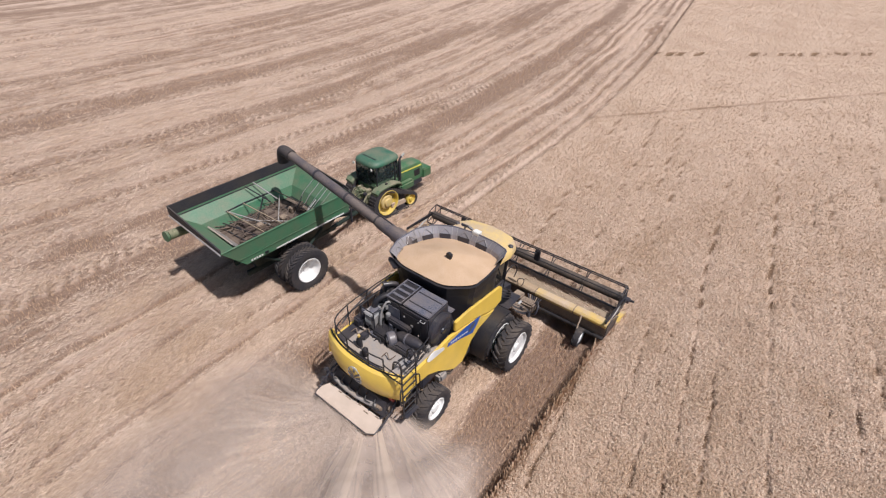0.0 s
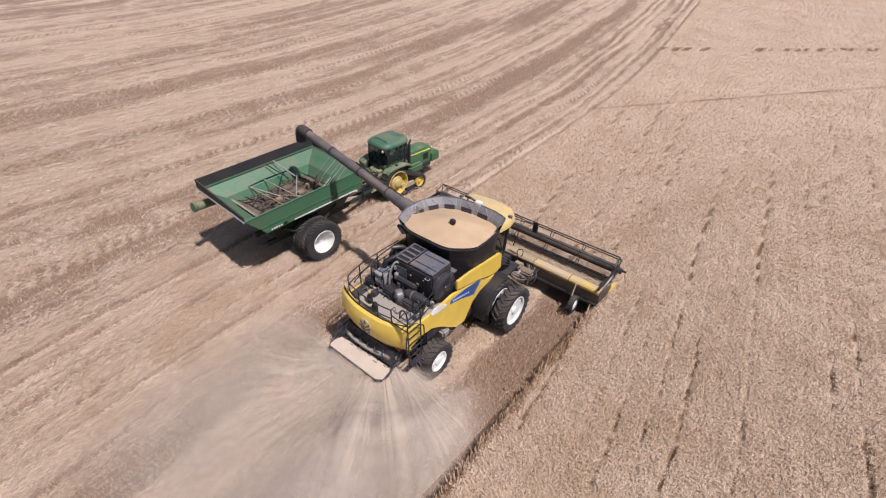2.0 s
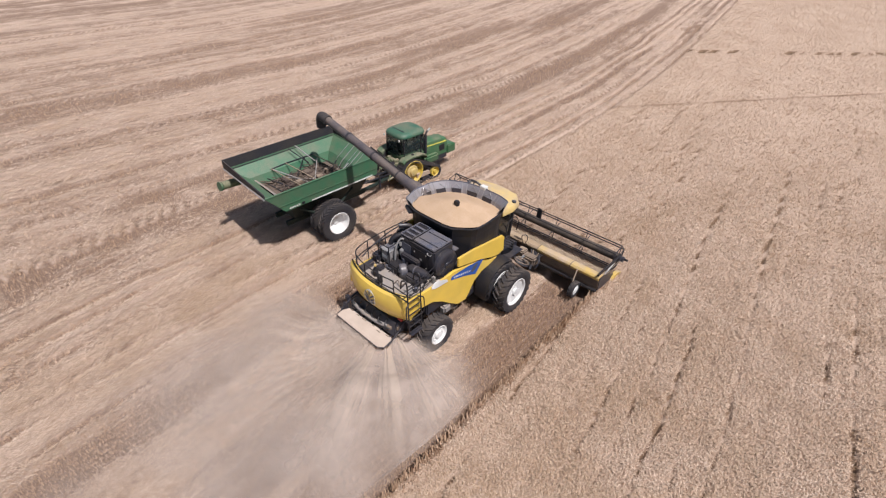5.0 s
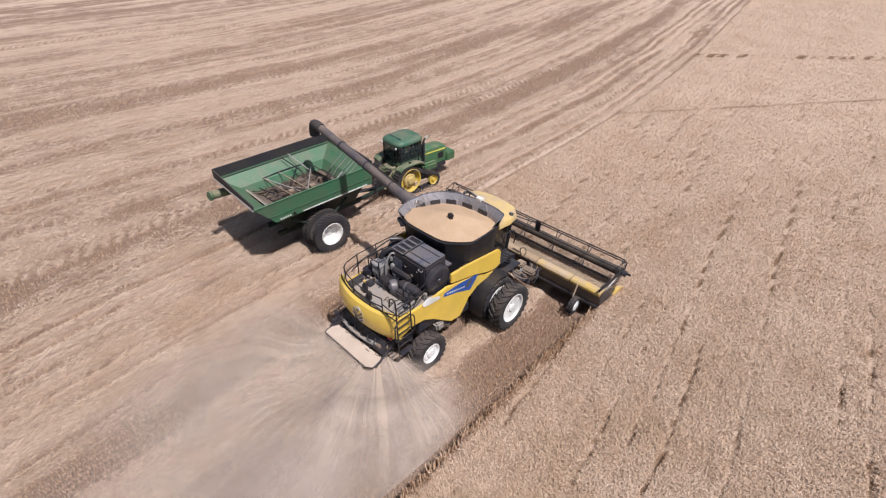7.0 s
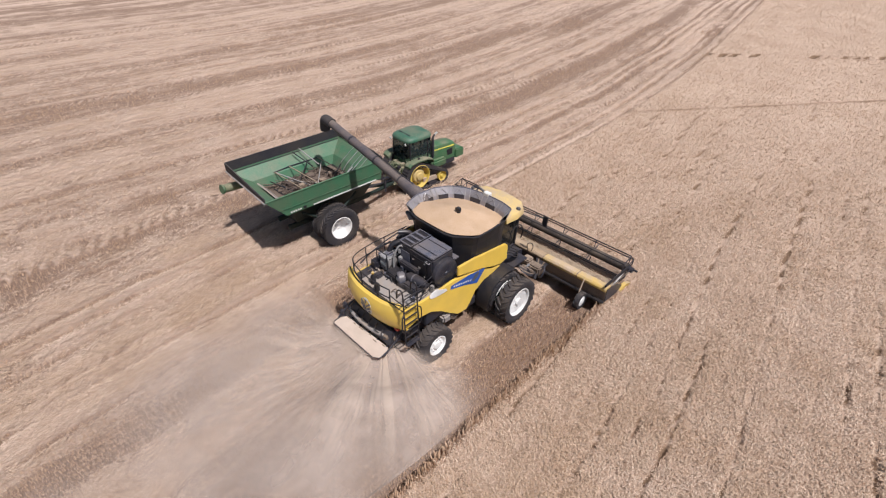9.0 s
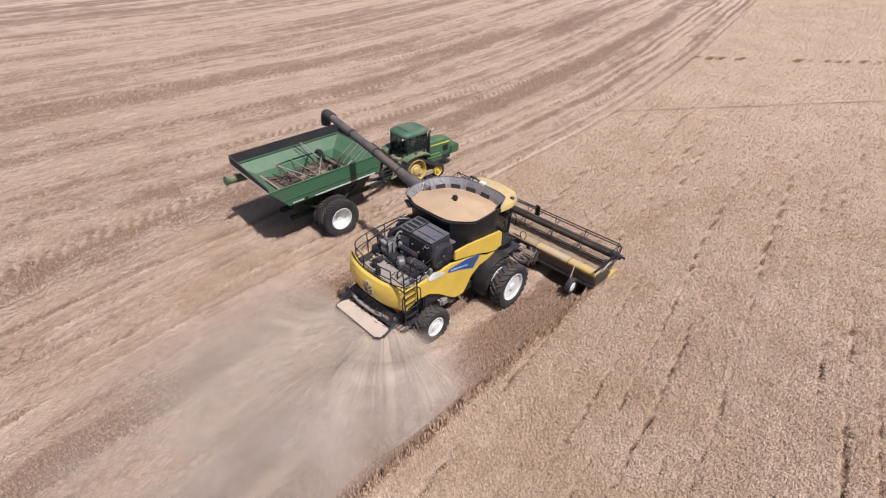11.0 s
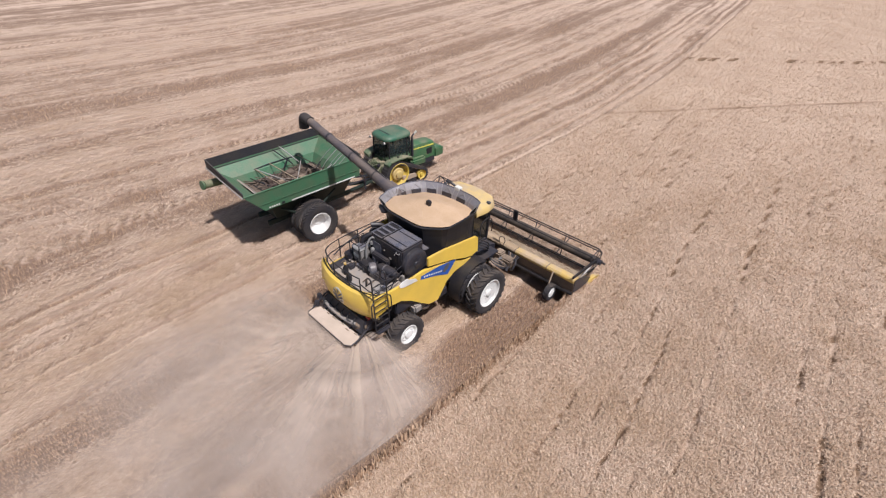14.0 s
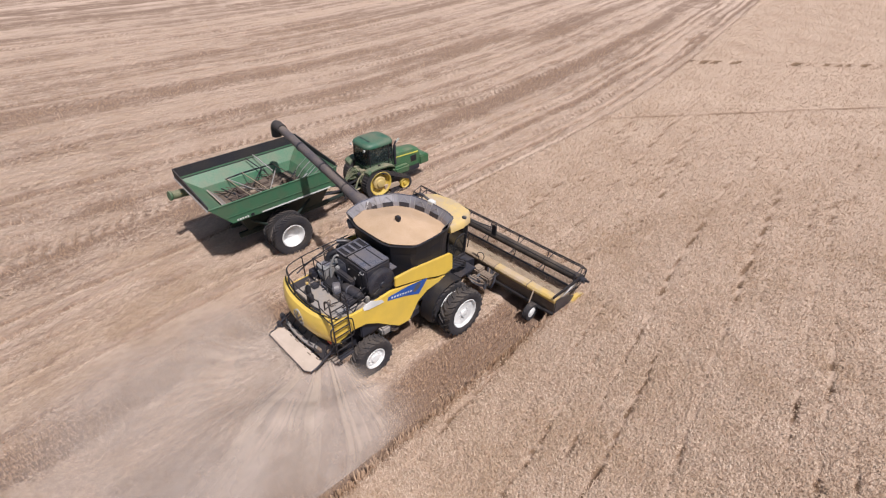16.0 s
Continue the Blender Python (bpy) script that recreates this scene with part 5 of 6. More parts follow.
# hood with a sloping nose
hood_rings = []
for y, w, z0, z1 in ((1.35, 0.46, 1.05, 2.10), (2.0, 0.46, 1.0, 2.09), (2.9, 0.45, 0.98, 2.03), (3.30, 0.43, 0.98, 1.94), (3.45, 0.38, 1.0, 1.76), (3.52, 0.32, 1.05, 1.60)):
    hood_rings.append([(-w, y, z0), (w, y, z0), (w, y, z1 - 0.20), (w * 0.90, y, z1 - 0.06), (w * 0.68, y, z1), (-w * 0.68, y, z1), (-w * 0.90, y, z1 - 0.06), (-w, y, z1 - 0.20)])
bonnet = part("bonnet", loft(hood_rings), TGREEN, tractor, "green bonnet with pale stripe", True)
for s in (-1, 1):
    stripe = [(1.5, 1.82), (1.5, 1.885), (3.25, 1.80), (3.25, 1.73)]
    part("stripe", slab(stripe, "x", s * 0.425, s * 0.468), LIME, bonnet, "pale yellow stripe")
    part("side_grille", slab([(2.72, 1.22), (2.66, 1.60), (3.12, 1.62), (3.12, 1.24)], "x", s * 0.43, s * 0.462), BLACK, bonnet)
    part("headlight", block(s * 0.2 - 0.1, s * 0.2 + 0.1, 3.50, 3.54, 1.42, 1.55, 0.01), MARK, bonnet)
part("nose_grille", block(-0.28, 0.28, 3.50, 3.535, 1.12, 1.4, 0.01), BLACK, bonnet)
part("front_weight", block(-0.5, 0.5, 3.35, 4.0, 0.85, 1.42, 0.06), TGREEN, tractor, "green front weight block", True)
for k in range(9):
    o = part("weight_slab", block(-0.04, 0.04, 3.9, 4.05, 0.88, 1.38, 0.02), TGREEN, tractor)
    o.location = (-0.44 + 0.11 * k, 0, 0)
part("chassis", block(-0.42, 0.42, -0.6, 3.4, 0.62, 1.15, 0.05, block(-1.0, 1.0, -0.3, 0.3, 0.65, 1.0, 0.04)), DARK, tractor)
part("fuel_tank", block(0.46, 0.85, 1.25, 2.35, 0.88, 1.36, 0.10), TGREEN, tractor, "", True)
part("fuel_tank", block(-0.85, -0.46, 1.25, 2.35, 0.88, 1.36, 0.10), TGREEN, tractor, "", True)
# cab
base = [(-0.78, -0.35), (0.78, -0.35), (0.80, 0.9), (0.55, 1.32), (-0.55, 1.32), (-0.80, 0.9)]
cab2 = part("cab_glass", loft([[(x * k, y * k + 0.02, z) for x, y in base] for z, k in ((1.75, 0.97), (2.3, 1.0), (2.97, 0.95))]), GLASS, tractor, "dark tinted cab windows")
cab2.visible_shadow = False
part("cab_base", loft([[(x * k, y * k, z) for x, y in base] for z, k in ((1.15, 0.9), (1.5, 1.02), (1.76, 1.0))]), TGREEN, tractor, "", True)
for x, y in base:
    part("cab_post", rod([(x * 0.98, y * 0.98 + 0.01, 1.74), (x * 1.005, y * 1.005 + 0.01, 2.3), (x * 0.965, y * 0.965 + 0.02, 2.98)], 0.038, 8), BLACK, tractor)
def roof_ring(k, z):
    """Rounded rectangle of the cab's roof, shrunk about its middle."""
    ring = []
    for q in range(32):
        a = q * math.pi / 16
        c, d = math.cos(a), math.sin(a)
        ring.append((0.87 * k * math.copysign(abs(c) ** 0.5, c), 0.42 + 0.98 * k * math.copysign(abs(d) ** 0.5, d), z))
    return ring
roof2 = part("cab_roof", loft([roof_ring(k, z) for k, z in ((0.93, 2.95), (0.99, 2.98), (1.0, 3.03), (0.97, 3.12), (0.88, 3.20), (0.70, 3.25), (0.4, 3.275))]), ROOFG, tractor, "domed green cab roof", True)
part("roof_vent", block(-0.5, 0.5, -0.13, -0.03, 3.20, 3.268, 0.015), BLACK, roof2)
for s in (-1, 1):
    part("work_lamp", lathe([(0, 0.001), (0, 0.07), (0.06, 0.07), (0.06, 0.001)], 12, None, pose(s * 0.66, -0.55, 2.92, 0, 0, -90)), MARK, roof2, "", True)
    # wide wing that flares from the cab's sill over the track
    wing = part("wing", loft([[(s * x, y, z + dz) for x, z in ((0.74, 1.60), (1.12, 1.88), (1.26, 1.93), (1.26, 2.0), (1.10, 2.02), (0.74, 1.96))] for y, dz in ((-0.74, -0.20), (-0.60, -0.06), (-0.2, 0.0), (0.6, -0.02), (0.92, -0.14), (1.02, -0.30))]), WINGG, tractor, "dusty green mudguard wing", True)
    part("wing_lamp", lathe([(0, 0.001), (0, 0.075), (0.05, 0.075), (0.05, 0.001)], 14, None, pose(s * 1.0, 0.1, 2.0, 0, -90, 0)), BLACK, wing, "", True)
    part("handrail", rod(smooth_line([(s * 0.86, 1.0, 1.3), (s * 0.9, 1.05, 1.9), (s * 0.86, 0.98, 2.4)]), 0.02, 6), BLACK, tractor, "", True)
part("cab_seat", block(-0.26, 0.26, 0.05, 0.55, 1.8, 1.98, 0.06, block(-0.26, 0.26, 0.0, 0.12, 1.98, 2.6, 0.05)), SEAT, tractor)
part("steering_wheel", rod([(0.19 * math.cos(a), 0.85 + 0.14 * math.sin(a), 2.25 + 0.13 * math.sin(a)) for a in (k * math.pi / 8 for k in range(17))], 0.015, 6), BLACK, tractor)
part("dashboard", block(-0.3, 0.3, 0.95, 1.2, 1.75, 2.15, 0.05), BLACK, tractor)
# exhaust stack and intake beside the windscreen
part("exhaust_stack", rod(smooth_line([(0.52, 1.52, 1.5), (0.52, 1.52, 2.4), (0.52, 1.55, 2.75), (0.58, 1.75, 2.95)]), [0.085] * 9 + [0.055] * 7, 12), DARK, tractor, "", True)
part("exhaust_tip", rod([(0.525, 1.6, 2.80), (0.60, 1.80, 3.02)], 0.06, 12), MARK, tractor, "bright exhaust tip", True)
part("air_intake", rod([(-0.5, 1.5, 1.6), (-0.5, 1.5, 2.5)], 0.07, 12), DARK, tractor, "", True)
# rear linkage
bm = bmesh.new()
for s in (-1, 1):
    rod([(s * 0.4, -0.5, 0.75), (s * 0.5, -1.4, 0.7)], 0.05, 8, bm)
    rod([(s * 0.35, -0.55, 1.6), (s * 0.48, -1.0, 1.3), (s * 0.5, -1.3, 0.75)], 0.05, 8, bm)
    block(s * 0.3 - 0.1, s * 0.3 + 0.1, -0.75, -0.4, 1.2, 1.7, 0.03, bm)
rod([(0, -0.5, 1.2), (0, -1.3, 1.25)], 0.05, 8, bm)
block(-0.45, 0.45, -0.62, -0.3, 0.6, 1.5, 0.05, bm)
for k in range(5):
    rod(smooth_line([(-0.3 + 0.14 * k, -0.6, 1.4), (-0.25 + 0.1 * k, -1.0, 1.75 - 0.05 * k), (-0.1 + 0.05 * k, -1.5, 1.3)]), 0.022, 6, bm)
part("rear_linkage", bm, TDUST, tractor, "dusty green hitch linkage", True)
housing = part("rear_housing", block(-0.5, 0.5, -0.85, -0.35, 0.9, 1.62, 0.1), TDUST, tractor, "dust-caked rear gear housing", True)
for k, (x, z, w) in enumerate(((-0.42, 1.66, 0.14), (0.1, 1.72, 0.12), (0.42, 1.6, 0.16), (-0.15, 1.3, 0.2), (0.3, 1.2, 0.18))):
    part("valve_block", block(x - w / 2, x + w / 2, -1.0, -0.8, z - w / 2, z + w / 2, 0.03), TDUST if k % 2 else DARK, housing)
# tracks: belt round drive wheel and idler
YI, ZD = 1.72, 1.0
def belt(off):
    pts = []
    r1, r2 = 0.96 + off, 0.42 + off / 2
    for k in range(19):
        a = radians(100 + k * 170 / 18)
        pts.append((r1 * math.cos(a), ZD + r1 * math.sin(a)))
    pts += [(0.35, 0.05 - off / 2), (0.8, 0.04 - off / 2), (1.3, 0.04 - off / 2)]
    for k in range(13):
        a = radians(-90 + k * 170 / 12)
        pts.append((YI + r2 * math.cos(a), 0.46 + r2 * math.sin(a)))
    return pts
for s in (-1, 1):
    xa, xb = s * 0.72, s * 1.2
    o_, i_ = belt(0.0), belt(-0.25)
    k = len(o_)
    own = bmesh.new()
    rows_ = [[own.verts.new((x, y, z)) for y, z in ring] for x, ring in ((xa, o_), (xb, o_), (xb, i_), (xa, i_))]
    for a, b in zip(rows_, rows_[1:] + rows_[:1]):
        for j in range(k):
            own.faces.new((a[j], a[(j + 1) % k], b[(j + 1) % k], b[j]))
    track = part("rubber_track", own, RUBBER, tractor, "dark rubber track belt", True)
    bm = bmesh.new()
    for j in range(0, k):
        (y0, z0), (y1, z1) = o_[j], o_[(j + 1) % k]
        d = math.hypot(y1 - y0, z1 - z0)
        for q in range(max(1, int(d / 0.14))):
            f = q / max(1, int(d / 0.14))
            y, z = y0 + (y1 - y0) * f, z0 + (z1 - z0) * f
            ang = math.atan2(z1 - z0, y1 - y0)
            block(min(xa, xb), max(xa, xb), -0.025, 0.025, -0.035, 0.0, 0, bm, pose(0, y, z, math.degrees(ang)))
    part("track_tread", bm, RUBBER, track)
    drive = part("drive_wheel", lathe([(s * 1.0, 0.71), (s * 1.20, 0.71), (s * 1.215, 0.69), (s * 1.20, 0.655), (s * 0.98, 0.62), (s * 0.94, 0.56), (s * 0.94, 0.001)], 40, None, pose(0, 0, ZD)), RIMYEL, tractor, "yellow dished drive wheel", True)
    part("hub", lathe([(s * 0.94, 0.40), (s * 1.08, 0.39), (s * 1.12, 0.35), (s * 1.13, 0.24), (s * 1.22, 0.21), (s * 1.23, 0.17), (s * 1.23, 0.001)], 28, None, pose(0, 0, ZD)), HUBDUST, drive, "dusty pale hub", True)
    for k in range(8):
        a = k * math.pi / 4
        part("wheel_bolt", rod([(s * 0.93, 0.52 * math.cos(a), ZD + 0.52 * math.sin(a)), (s * 0.98, 0.52 * math.cos(a), ZD + 0.52 * math.sin(a))], 0.035, 6), RUST, drive)
    part("idler_wheel", lathe([(s * 0.95, 0.31), (s * 1.16, 0.31), (s * 1.17, 0.29), (s * 1.08, 0.26), (s * 1.08, 0.12), (s * 1.18, 0.10), (s * 1.18, 0.001)], 28, None, pose(0, YI, 0.46)), RIMYEL, tractor, "yellow idler wheel", True)
    for y in (0.86, 1.14):
        part("mid_roller", lathe([(s * 0.95, 0.16), (s * 1.14, 0.16), (s * 1.14, 0.001)], 18, None, pose(0, y, 0.24)), DARK, tractor, "", True)
    part("track_frame", slab([(0.35, 0.4), (0.3, 0.75), (1.3, 0.65), (1.4, 0.4)], "x", s * 0.98, s * 1.10, 0.02), DUSTY, tractor)


# ---- standing crop, stubble, straw and dust ----
rng = np.random.default_rng(7)


def blades(name, base, height, width, lean, material, label, category, tri=False, along=False):
    """Many flat stems: each a quad that leans its own way, wider at the middle."""
    k = len(base)
    az, tl = rng.uniform(0, 2 * np.pi, k), lean * rng.uniform(0.2, 1.0, k)
    if along:
        az, tl = rng.choice([0.5, 1.5], k) * np.pi + rng.normal(0, 0.55, k), rng.uniform(1.15, 1.65, k)
    side = np.stack([-np.sin(az), np.cos(az), np.zeros(k)], -1)
    axis = np.stack([np.cos(az) * np.sin(tl), np.sin(az) * np.sin(tl), np.cos(tl)], -1)
    h, w = np.broadcast_to(height, k)[:, None], np.broadcast_to(width, k)[:, None]
    top = base + axis * h
    if tri:
        co = np.stack([base - side * w * 0.6, base + side * w * 0.6, top], 1).reshape(-1, 3)
        ob = mesh_of(name, co, np.arange(3 * k).reshape(k, 3), material, smooth=False)
        return tagged(ob, label, category, kind="stuff")
    co = np.stack([base - side * w * 0.5, base + side * w * 0.5, top + side * w * 0.42, top - side * w * 0.42], 1).reshape(-1, 3)
    ob = mesh_of(name, co, np.arange(4 * k).reshape(k, 4), material, smooth=False)
    return tagged(ob, label, category, kind="stuff")


def in_crop(x, y):
    left = np.where(y > 4.55, edge_left(y), EDGE_RIGHT)
    return x > left


def lumps(x, y):
    """Unevenness of the canopy, and the thin drill rows where it opens."""
    calm = np.clip(1.35 - np.hypot(x - 9, y + 13) / 30, 0.15, 1)
    a = 0.40 * patchy_noise(x * 0.5, y * 0.4, 11) + calm * (0.32 * patchy_noise(x * 2.2, y * 1.6, 12) + 0.45 * patchy_noise(x * 5.5, y * 5.0, 13))
    u = x + 0.142 * (y - 4) + 0.20 * patchy_noise(x * 0.1, y * 0.12, 14) + 0.06 * patchy_noise(x * 0.9, y * 1.1, 15) + 0.035 * patchy_noise(x * 6, y * 4.5, 16)
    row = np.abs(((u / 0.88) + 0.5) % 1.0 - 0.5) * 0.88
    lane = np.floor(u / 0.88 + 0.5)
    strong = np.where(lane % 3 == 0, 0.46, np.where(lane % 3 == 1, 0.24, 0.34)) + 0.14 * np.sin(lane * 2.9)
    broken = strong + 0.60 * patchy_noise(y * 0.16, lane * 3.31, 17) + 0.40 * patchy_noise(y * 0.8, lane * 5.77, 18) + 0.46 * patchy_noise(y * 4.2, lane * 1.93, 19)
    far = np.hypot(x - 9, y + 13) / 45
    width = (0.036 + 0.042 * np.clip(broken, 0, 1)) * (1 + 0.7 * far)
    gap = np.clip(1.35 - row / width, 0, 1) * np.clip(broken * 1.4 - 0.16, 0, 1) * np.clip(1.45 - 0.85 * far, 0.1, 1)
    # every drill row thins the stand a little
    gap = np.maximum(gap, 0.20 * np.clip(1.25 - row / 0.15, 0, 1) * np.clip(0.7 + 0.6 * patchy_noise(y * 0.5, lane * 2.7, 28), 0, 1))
    # flattened cross tracks far ahead
    for c0, s, wid, amt in ((50.2, 0.88, 1.0, 1.3), (29.6, 1.27, 0.42, 0.64)):
        d = np.abs(y - (c0 + s * x)) / wid
        patch = np.clip(0.34 + 1.5 * patchy_noise(x * 1.3, y * 0.2, 21) + 1.6 * patchy_noise(x * 3.4, y * 0.3, 22), 0, 1) * np.clip((x + 13) / 6, 0, 1) if c0 > 40 else 0.75 + 0.25 * patchy_noise(x * 0.7, y * 0.1, 24)
        gap = np.maximum(gap, np.clip(5 * (1.0 - d), 0, 1) * amt * patch)
    return a, gap


def canopy():
    """Closed lower layer of the crop with its cut face."""
    step = 0.14
    xs, ys = np.concatenate([np.arange(EDGE_RIGHT, 26, step), np.arange(26, 80, 1.5)]), np.concatenate([np.arange(-60, -13, 1.0), np.arange(-13, 4.7, step)])
    obs = []
    def sheet(xs, ys, shift):
        X, Y = np.meshgrid(xs, ys, indexing="ij")
        X = X + shift(Y)
        a, gap = lumps(X, Y)
        Z = 0.43 + 0.108 * np.clip(np.hypot(X - 9, Y + 13) / 35 - 0.4, 0, 1) + 0.06 * a - 0.13 * gap + rng.uniform(-0.03, 0.03, X.shape)
        # the first line drops to the ground as the cut face
        gap = np.concatenate([gap[:1], gap], 0)
        gap = np.concatenate([gap[:, :1], gap], 1)
        X = np.concatenate([X[:1], X], 0)
        Y = np.concatenate([Y[:1], Y], 0)
        Z = np.concatenate([np.zeros_like(Z[:1]), Z], 0)
        X, Y, Z = (np.concatenate([q[:, :1], q], 1) for q in (X, Y, Z))
        Z[:, 0] = np.where(X[:, 0] < EDGE_RIGHT - 0.02, 0.0, Z[:, 0])
        nx, ny = X.shape
        co = np.stack([X, Y, Z], -1).reshape(-1, 3)
        i = np.arange(nx * ny).reshape(nx, ny)
        return co, np.stack([i[:-1, :-1], i[1:, :-1], i[1:, 1:], i[:-1, 1:]], -1).reshape(-1, 4), gap.ravel()
    c1, f1, g1 = sheet(xs, ys, lambda y: 0 * y)
    xs2 = np.concatenate([np.arange(0, 34, 0.22), np.arange(34, 95, 0.8), np.arange(95, 260, 4.0)])
    ys2 = np.concatenate([np.arange(4.6, 64, 0.22), np.arange(64, 130, 0.8), np.arange(130, 300, 4.0)])
    c2, f2, g2 = sheet(xs2, ys2, edge_left)
    return np.concatenate([c1, c2]), np.concatenate([f1, f2 + len(c1)]), np.concatenate([g1, g2])


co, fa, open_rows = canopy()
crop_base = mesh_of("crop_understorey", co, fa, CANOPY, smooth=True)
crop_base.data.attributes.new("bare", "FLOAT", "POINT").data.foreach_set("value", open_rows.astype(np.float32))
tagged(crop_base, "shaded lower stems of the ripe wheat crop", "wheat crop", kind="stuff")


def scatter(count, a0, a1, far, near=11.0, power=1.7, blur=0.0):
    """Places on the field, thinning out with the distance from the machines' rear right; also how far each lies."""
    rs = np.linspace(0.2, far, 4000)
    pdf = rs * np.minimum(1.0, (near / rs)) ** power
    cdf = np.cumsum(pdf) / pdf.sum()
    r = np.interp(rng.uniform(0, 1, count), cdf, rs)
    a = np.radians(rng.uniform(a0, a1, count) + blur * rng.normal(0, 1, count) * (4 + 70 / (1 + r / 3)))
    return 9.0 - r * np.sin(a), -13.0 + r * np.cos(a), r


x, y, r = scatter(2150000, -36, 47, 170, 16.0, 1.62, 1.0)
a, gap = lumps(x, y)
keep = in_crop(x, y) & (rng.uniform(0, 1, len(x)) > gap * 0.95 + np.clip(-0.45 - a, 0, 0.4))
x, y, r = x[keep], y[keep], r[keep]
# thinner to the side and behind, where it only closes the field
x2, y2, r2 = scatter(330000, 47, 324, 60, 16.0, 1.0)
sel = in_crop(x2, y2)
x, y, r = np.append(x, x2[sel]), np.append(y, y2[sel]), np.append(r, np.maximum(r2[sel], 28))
a, gap = lumps(x, y)
size = np.maximum(1.0, r / 16.0) ** 0.30
base = np.stack([x, y, 0.455 + 0.06 * a - 0.15 * gap + rng.uniform(-0.06, 0.065, len(x)) + 0.04 * np.clip(r / 35 - 0.4, 0, 1)], -1)
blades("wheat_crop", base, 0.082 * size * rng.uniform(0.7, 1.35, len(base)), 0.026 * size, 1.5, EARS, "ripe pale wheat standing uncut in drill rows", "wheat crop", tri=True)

# stems along the cut face
k = 9000
x, y = rng.uniform(EDGE_RIGHT - 0.10, EDGE_RIGHT + 0.12, k), rng.uniform(-34, 4.6, k)
blades("edge_stems", np.stack([x, y, 0 * x], -1), rng.uniform(0.40, 0.62, k), 0.03, 0.35, STEMS, "standing wheat stems along the cut edge", "wheat crop")

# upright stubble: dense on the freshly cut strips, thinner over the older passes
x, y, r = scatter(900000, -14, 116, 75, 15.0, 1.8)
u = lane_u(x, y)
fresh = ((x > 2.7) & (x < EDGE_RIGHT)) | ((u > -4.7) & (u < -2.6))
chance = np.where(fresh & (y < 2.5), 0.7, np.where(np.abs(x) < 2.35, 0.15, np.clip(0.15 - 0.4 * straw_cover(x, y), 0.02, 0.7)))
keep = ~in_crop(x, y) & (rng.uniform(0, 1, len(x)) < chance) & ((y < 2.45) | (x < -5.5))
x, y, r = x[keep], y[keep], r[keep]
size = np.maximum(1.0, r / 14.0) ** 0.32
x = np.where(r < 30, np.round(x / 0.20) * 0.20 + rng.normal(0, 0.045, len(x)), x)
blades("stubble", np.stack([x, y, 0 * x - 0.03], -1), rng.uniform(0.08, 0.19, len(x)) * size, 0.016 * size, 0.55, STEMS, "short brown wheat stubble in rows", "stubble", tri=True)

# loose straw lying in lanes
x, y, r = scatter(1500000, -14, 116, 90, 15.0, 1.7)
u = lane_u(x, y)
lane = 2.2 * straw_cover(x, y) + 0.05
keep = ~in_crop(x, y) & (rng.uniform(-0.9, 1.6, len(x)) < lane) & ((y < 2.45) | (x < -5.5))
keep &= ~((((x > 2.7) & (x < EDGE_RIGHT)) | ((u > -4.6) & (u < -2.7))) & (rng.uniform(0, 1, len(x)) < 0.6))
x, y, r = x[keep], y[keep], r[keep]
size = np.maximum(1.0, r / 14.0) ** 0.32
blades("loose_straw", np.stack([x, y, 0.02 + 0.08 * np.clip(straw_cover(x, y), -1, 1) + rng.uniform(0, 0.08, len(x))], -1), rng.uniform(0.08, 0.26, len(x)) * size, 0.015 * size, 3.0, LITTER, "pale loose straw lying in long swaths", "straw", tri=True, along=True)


def reach(ang):
    """How far the spreader throws in a direction; straight back is nought."""
    return 5.6 + 10.0 * np.cos(np.clip(ang * 0.9, -1.5, 1.5)) ** 2


def dust_cloud():
    """Chaff thrown back from the spreader, sinking to the ground."""
    k = 80000
    ang = rng.normal(-0.05, 0.75, k)
    lanes = np.array([-1.3, -0.95, -0.6, -0.32, -0.08, 0.1, 0.3, 0.58, 0.95])
    pick = rng.integers(0, len(lanes), k)
    part_ = rng.beta(1.0, 3.0, k)
    stream = rng.uniform(0, 1, k) < 0.6 * np.exp(-part_ * 2)
    ang = np.clip(np.where(stream, lanes[pick] + rng.normal(0, 0.05, k), ang), -1.7, 1.7)
    dist = 0.1 + reach(ang) * part_
    x = rng.uniform(-1.05, 0.95, k) + np.sin(ang) * dist * 0.85
    y = -6.0 - np.cos(ang) * dist * 0.95
    z = np.clip(1.15 - 0.36 * dist, 0.04, 2) + rng.gamma(1.5, 0.08 + 0.05 * np.minimum(dist, 6), k) * np.where(stream, 0.3, 1.0)
    keep = (x < EDGE_RIGHT - 0.1 + 0.4 * (z - 0.6)) & (z > 0.02)
    p = np.stack([x, y, z], -1)[keep]
    m = len(p)
    r = 0.0065 * rng.uniform(0.6, 1.5, m)[:, None]
    # flakes float more or less level
    az = rng.uniform(0, 2 * np.pi, m)
    d1 = np.stack([np.cos(az), np.sin(az), rng.normal(0, 0.3, m)], -1)
    d2 = np.stack([-np.sin(az), np.cos(az), rng.normal(0, 0.3, m)], -1)
    co = np.stack([p - d1 * r, p + d1 * r, p + d2 * r * 1.3], 1).reshape(-1, 3)
    ob = mesh_of("chaff_dust", co, np.arange(3 * m).reshape(m, 3), CHAFF, smooth=False)
    return tagged(ob, "pale chaff and dust blown out behind the harvester", "dust", kind="stuff")


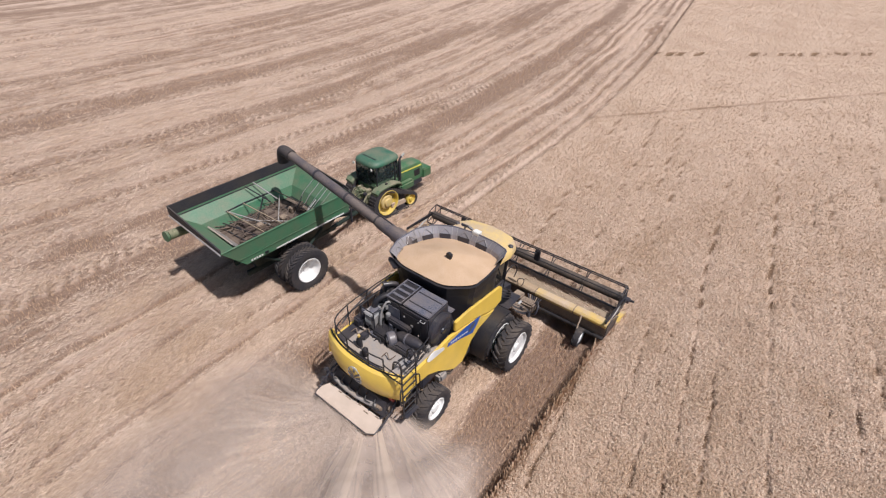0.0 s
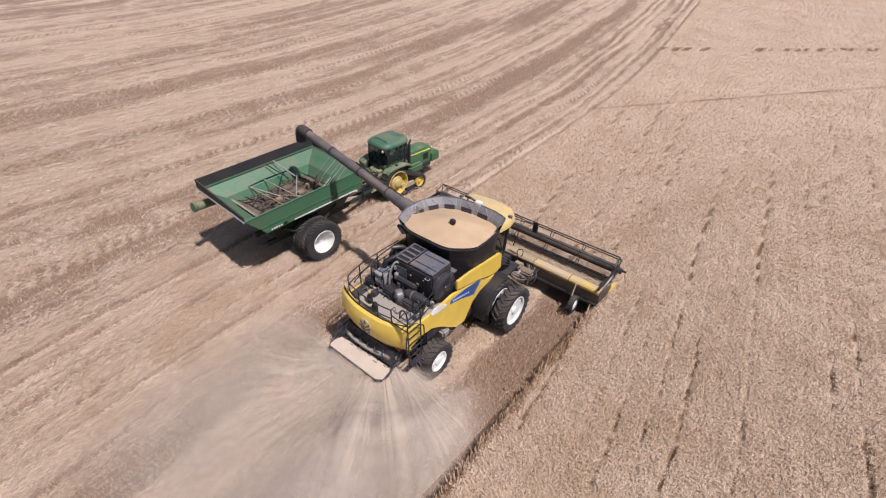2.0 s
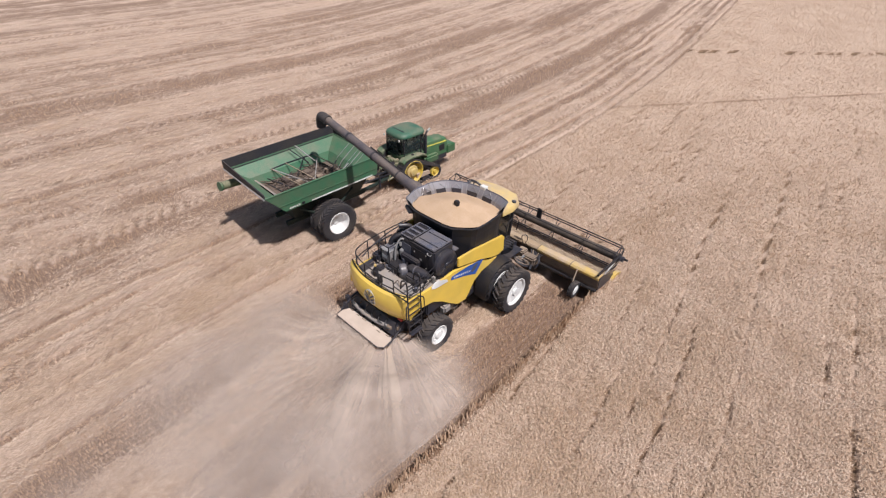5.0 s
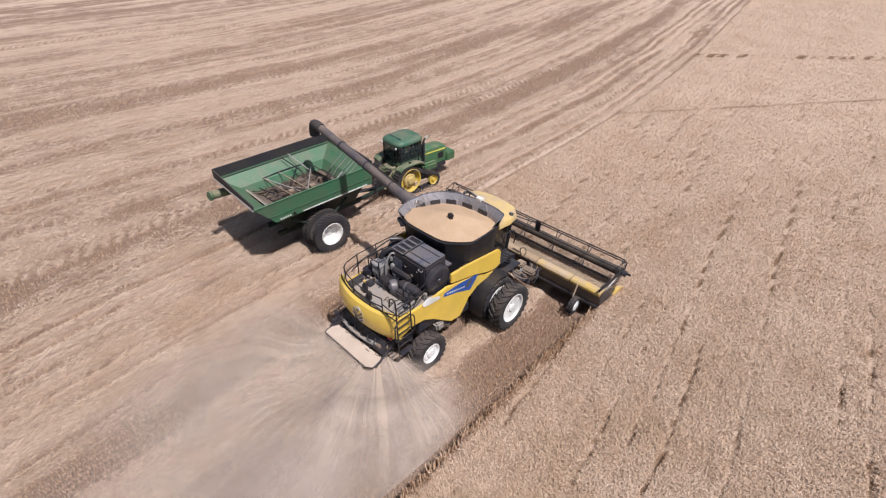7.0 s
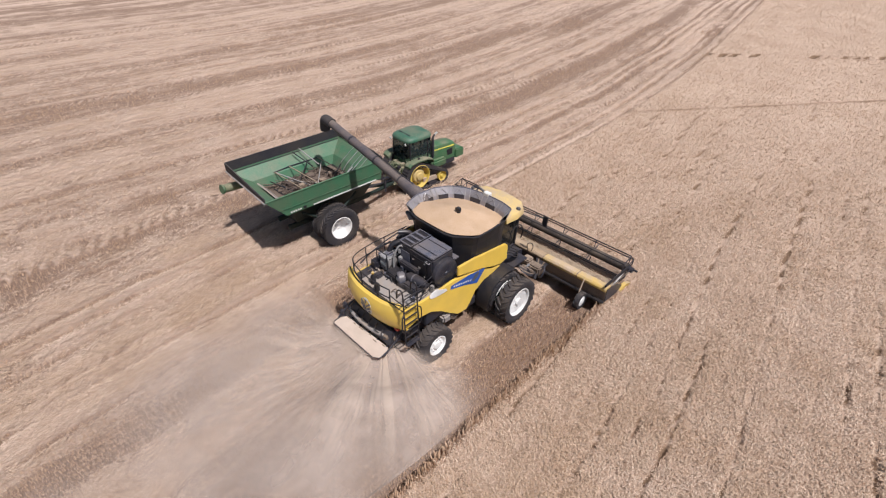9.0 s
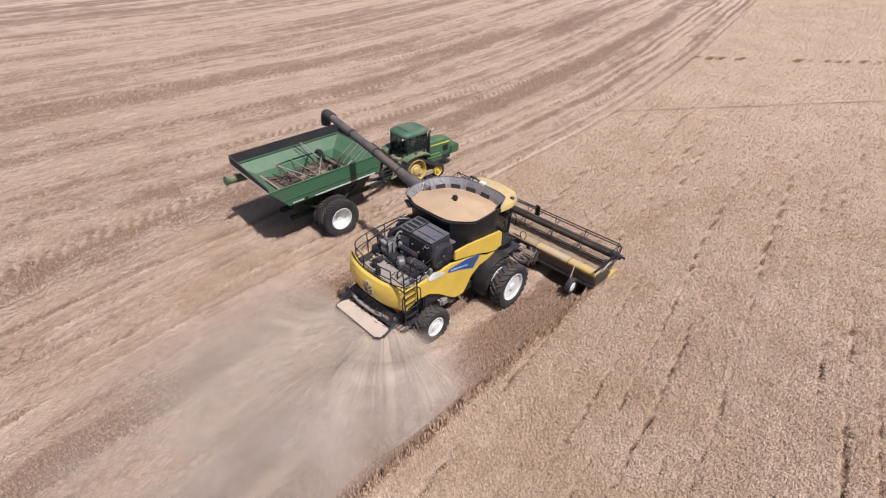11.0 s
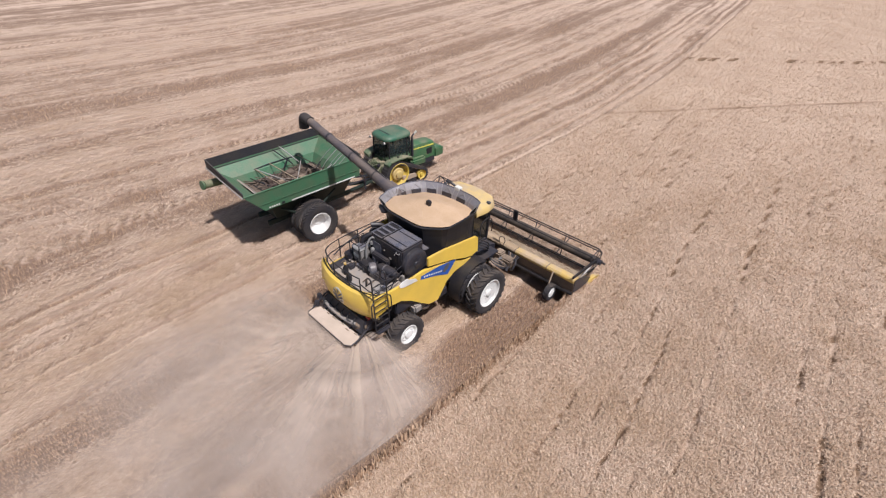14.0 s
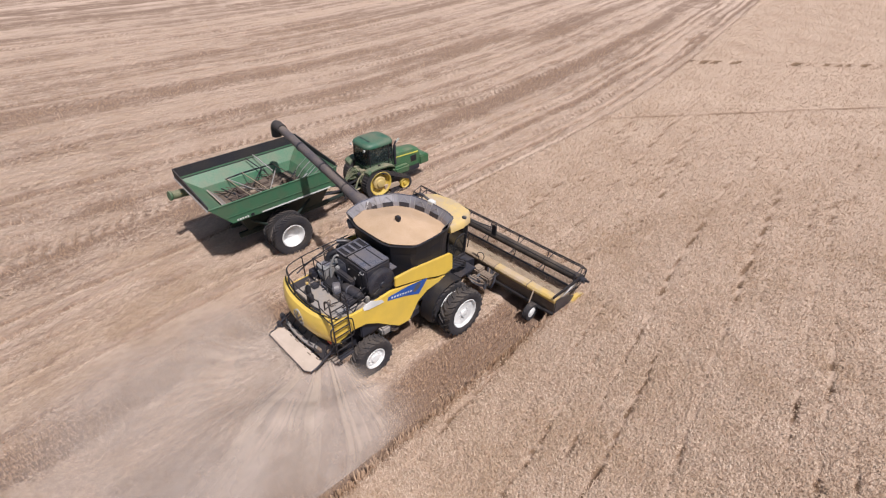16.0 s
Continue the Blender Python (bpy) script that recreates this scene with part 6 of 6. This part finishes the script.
def dust_layers():
    """Billowing layers of fine dust one above the other, dense at the spreader and along the crop, thinning outwards."""
    co, fa, ray, way, den = [], [], [], [], []
    na, nr = 96, 64
    count = 0
    for level in range(3):
        A, F = np.meshgrid(np.linspace(-1.9, 1.9, na), np.linspace(0.0, 1.0, nr), indexing="ij")
        D = F * (6.0 + 10.5 * np.cos(np.clip(A * 0.85, -1.5, 1.5)) ** 2) * (1.0 - 0.12 * level)
        X = np.clip(A / 1.5, -1, 1) * 1.05 + np.sin(A) * D * np.where(A < 0, 0.72, 0.85)
        edge = (4.3, 4.85, 4.9)[level] + 0.35 * patchy_noise(D * 0.5, 0 * D + level, 31)
        X = np.where(X > edge - 1.4, edge - 1.4 + 1.4 * np.tanh((X - edge + 1.4) / 1.4), X)
        Y = -5.75 - np.cos(A) * D * 0.95 + 1.0 * np.clip((A - 0.5) / 0.9, 0, 1)
        right = np.clip((A - 0.05) / 0.6, 0, 1)
        tall = 0.12 + 0.42 * level * (1 + 0.9 * right) * (1 + 0.45 * patchy_noise(X * 0.5, Y * 0.5, 32 + level))
        Z = 0.05 + np.clip(1.05 - 0.42 * D, 0.0, 2) * 0.9 + tall * np.clip(D / 3.5, 0, 1) * np.clip(1.25 - D / 22, 0.3, 1)
        fade = np.clip(1.02 - 0.55 * np.clip((D - 3.0) / 6, 0, 1), 0, 1) * np.clip((1 - F) * 2.0, 0, 1)
        sides = np.clip((1.9 - A) / 0.5, 0, 1) * np.clip((1.9 + A) / 0.45, 0, 1) * np.clip(D / 0.7, 0, 1) ** 0.7
        W = (0.46, 0.42, 0.32)[level] * fade * sides * (0.92 + 0.75 * right * np.clip(1.6 - D / 9, 0.3, 1))
        co.append(np.stack([X, Y, Z], -1).reshape(-1, 3))
        i = np.arange(na * nr).reshape(na, nr) + count
        fa.append(np.stack([i[:-1, :-1], i[1:, :-1], i[1:, 1:], i[:-1, 1:]], -1).reshape(-1, 4))
        count += na * nr
        ray.append(A.ravel()), way.append(D.ravel()), den.append(W.ravel())
    ob = mesh_of("dust_haze", np.concatenate(co), np.concatenate(fa), VEIL)
    for k, v in (("ray", ray), ("way", way), ("amount", den)):
        ob.data.attributes.new(k, "FLOAT", "POINT").data.foreach_set("value", np.concatenate(v).astype(np.float32))
    return tagged(ob, "thin haze of fine dust drifting behind the spreader", "dust", kind="stuff")


dust_cloud()
dust_layers()
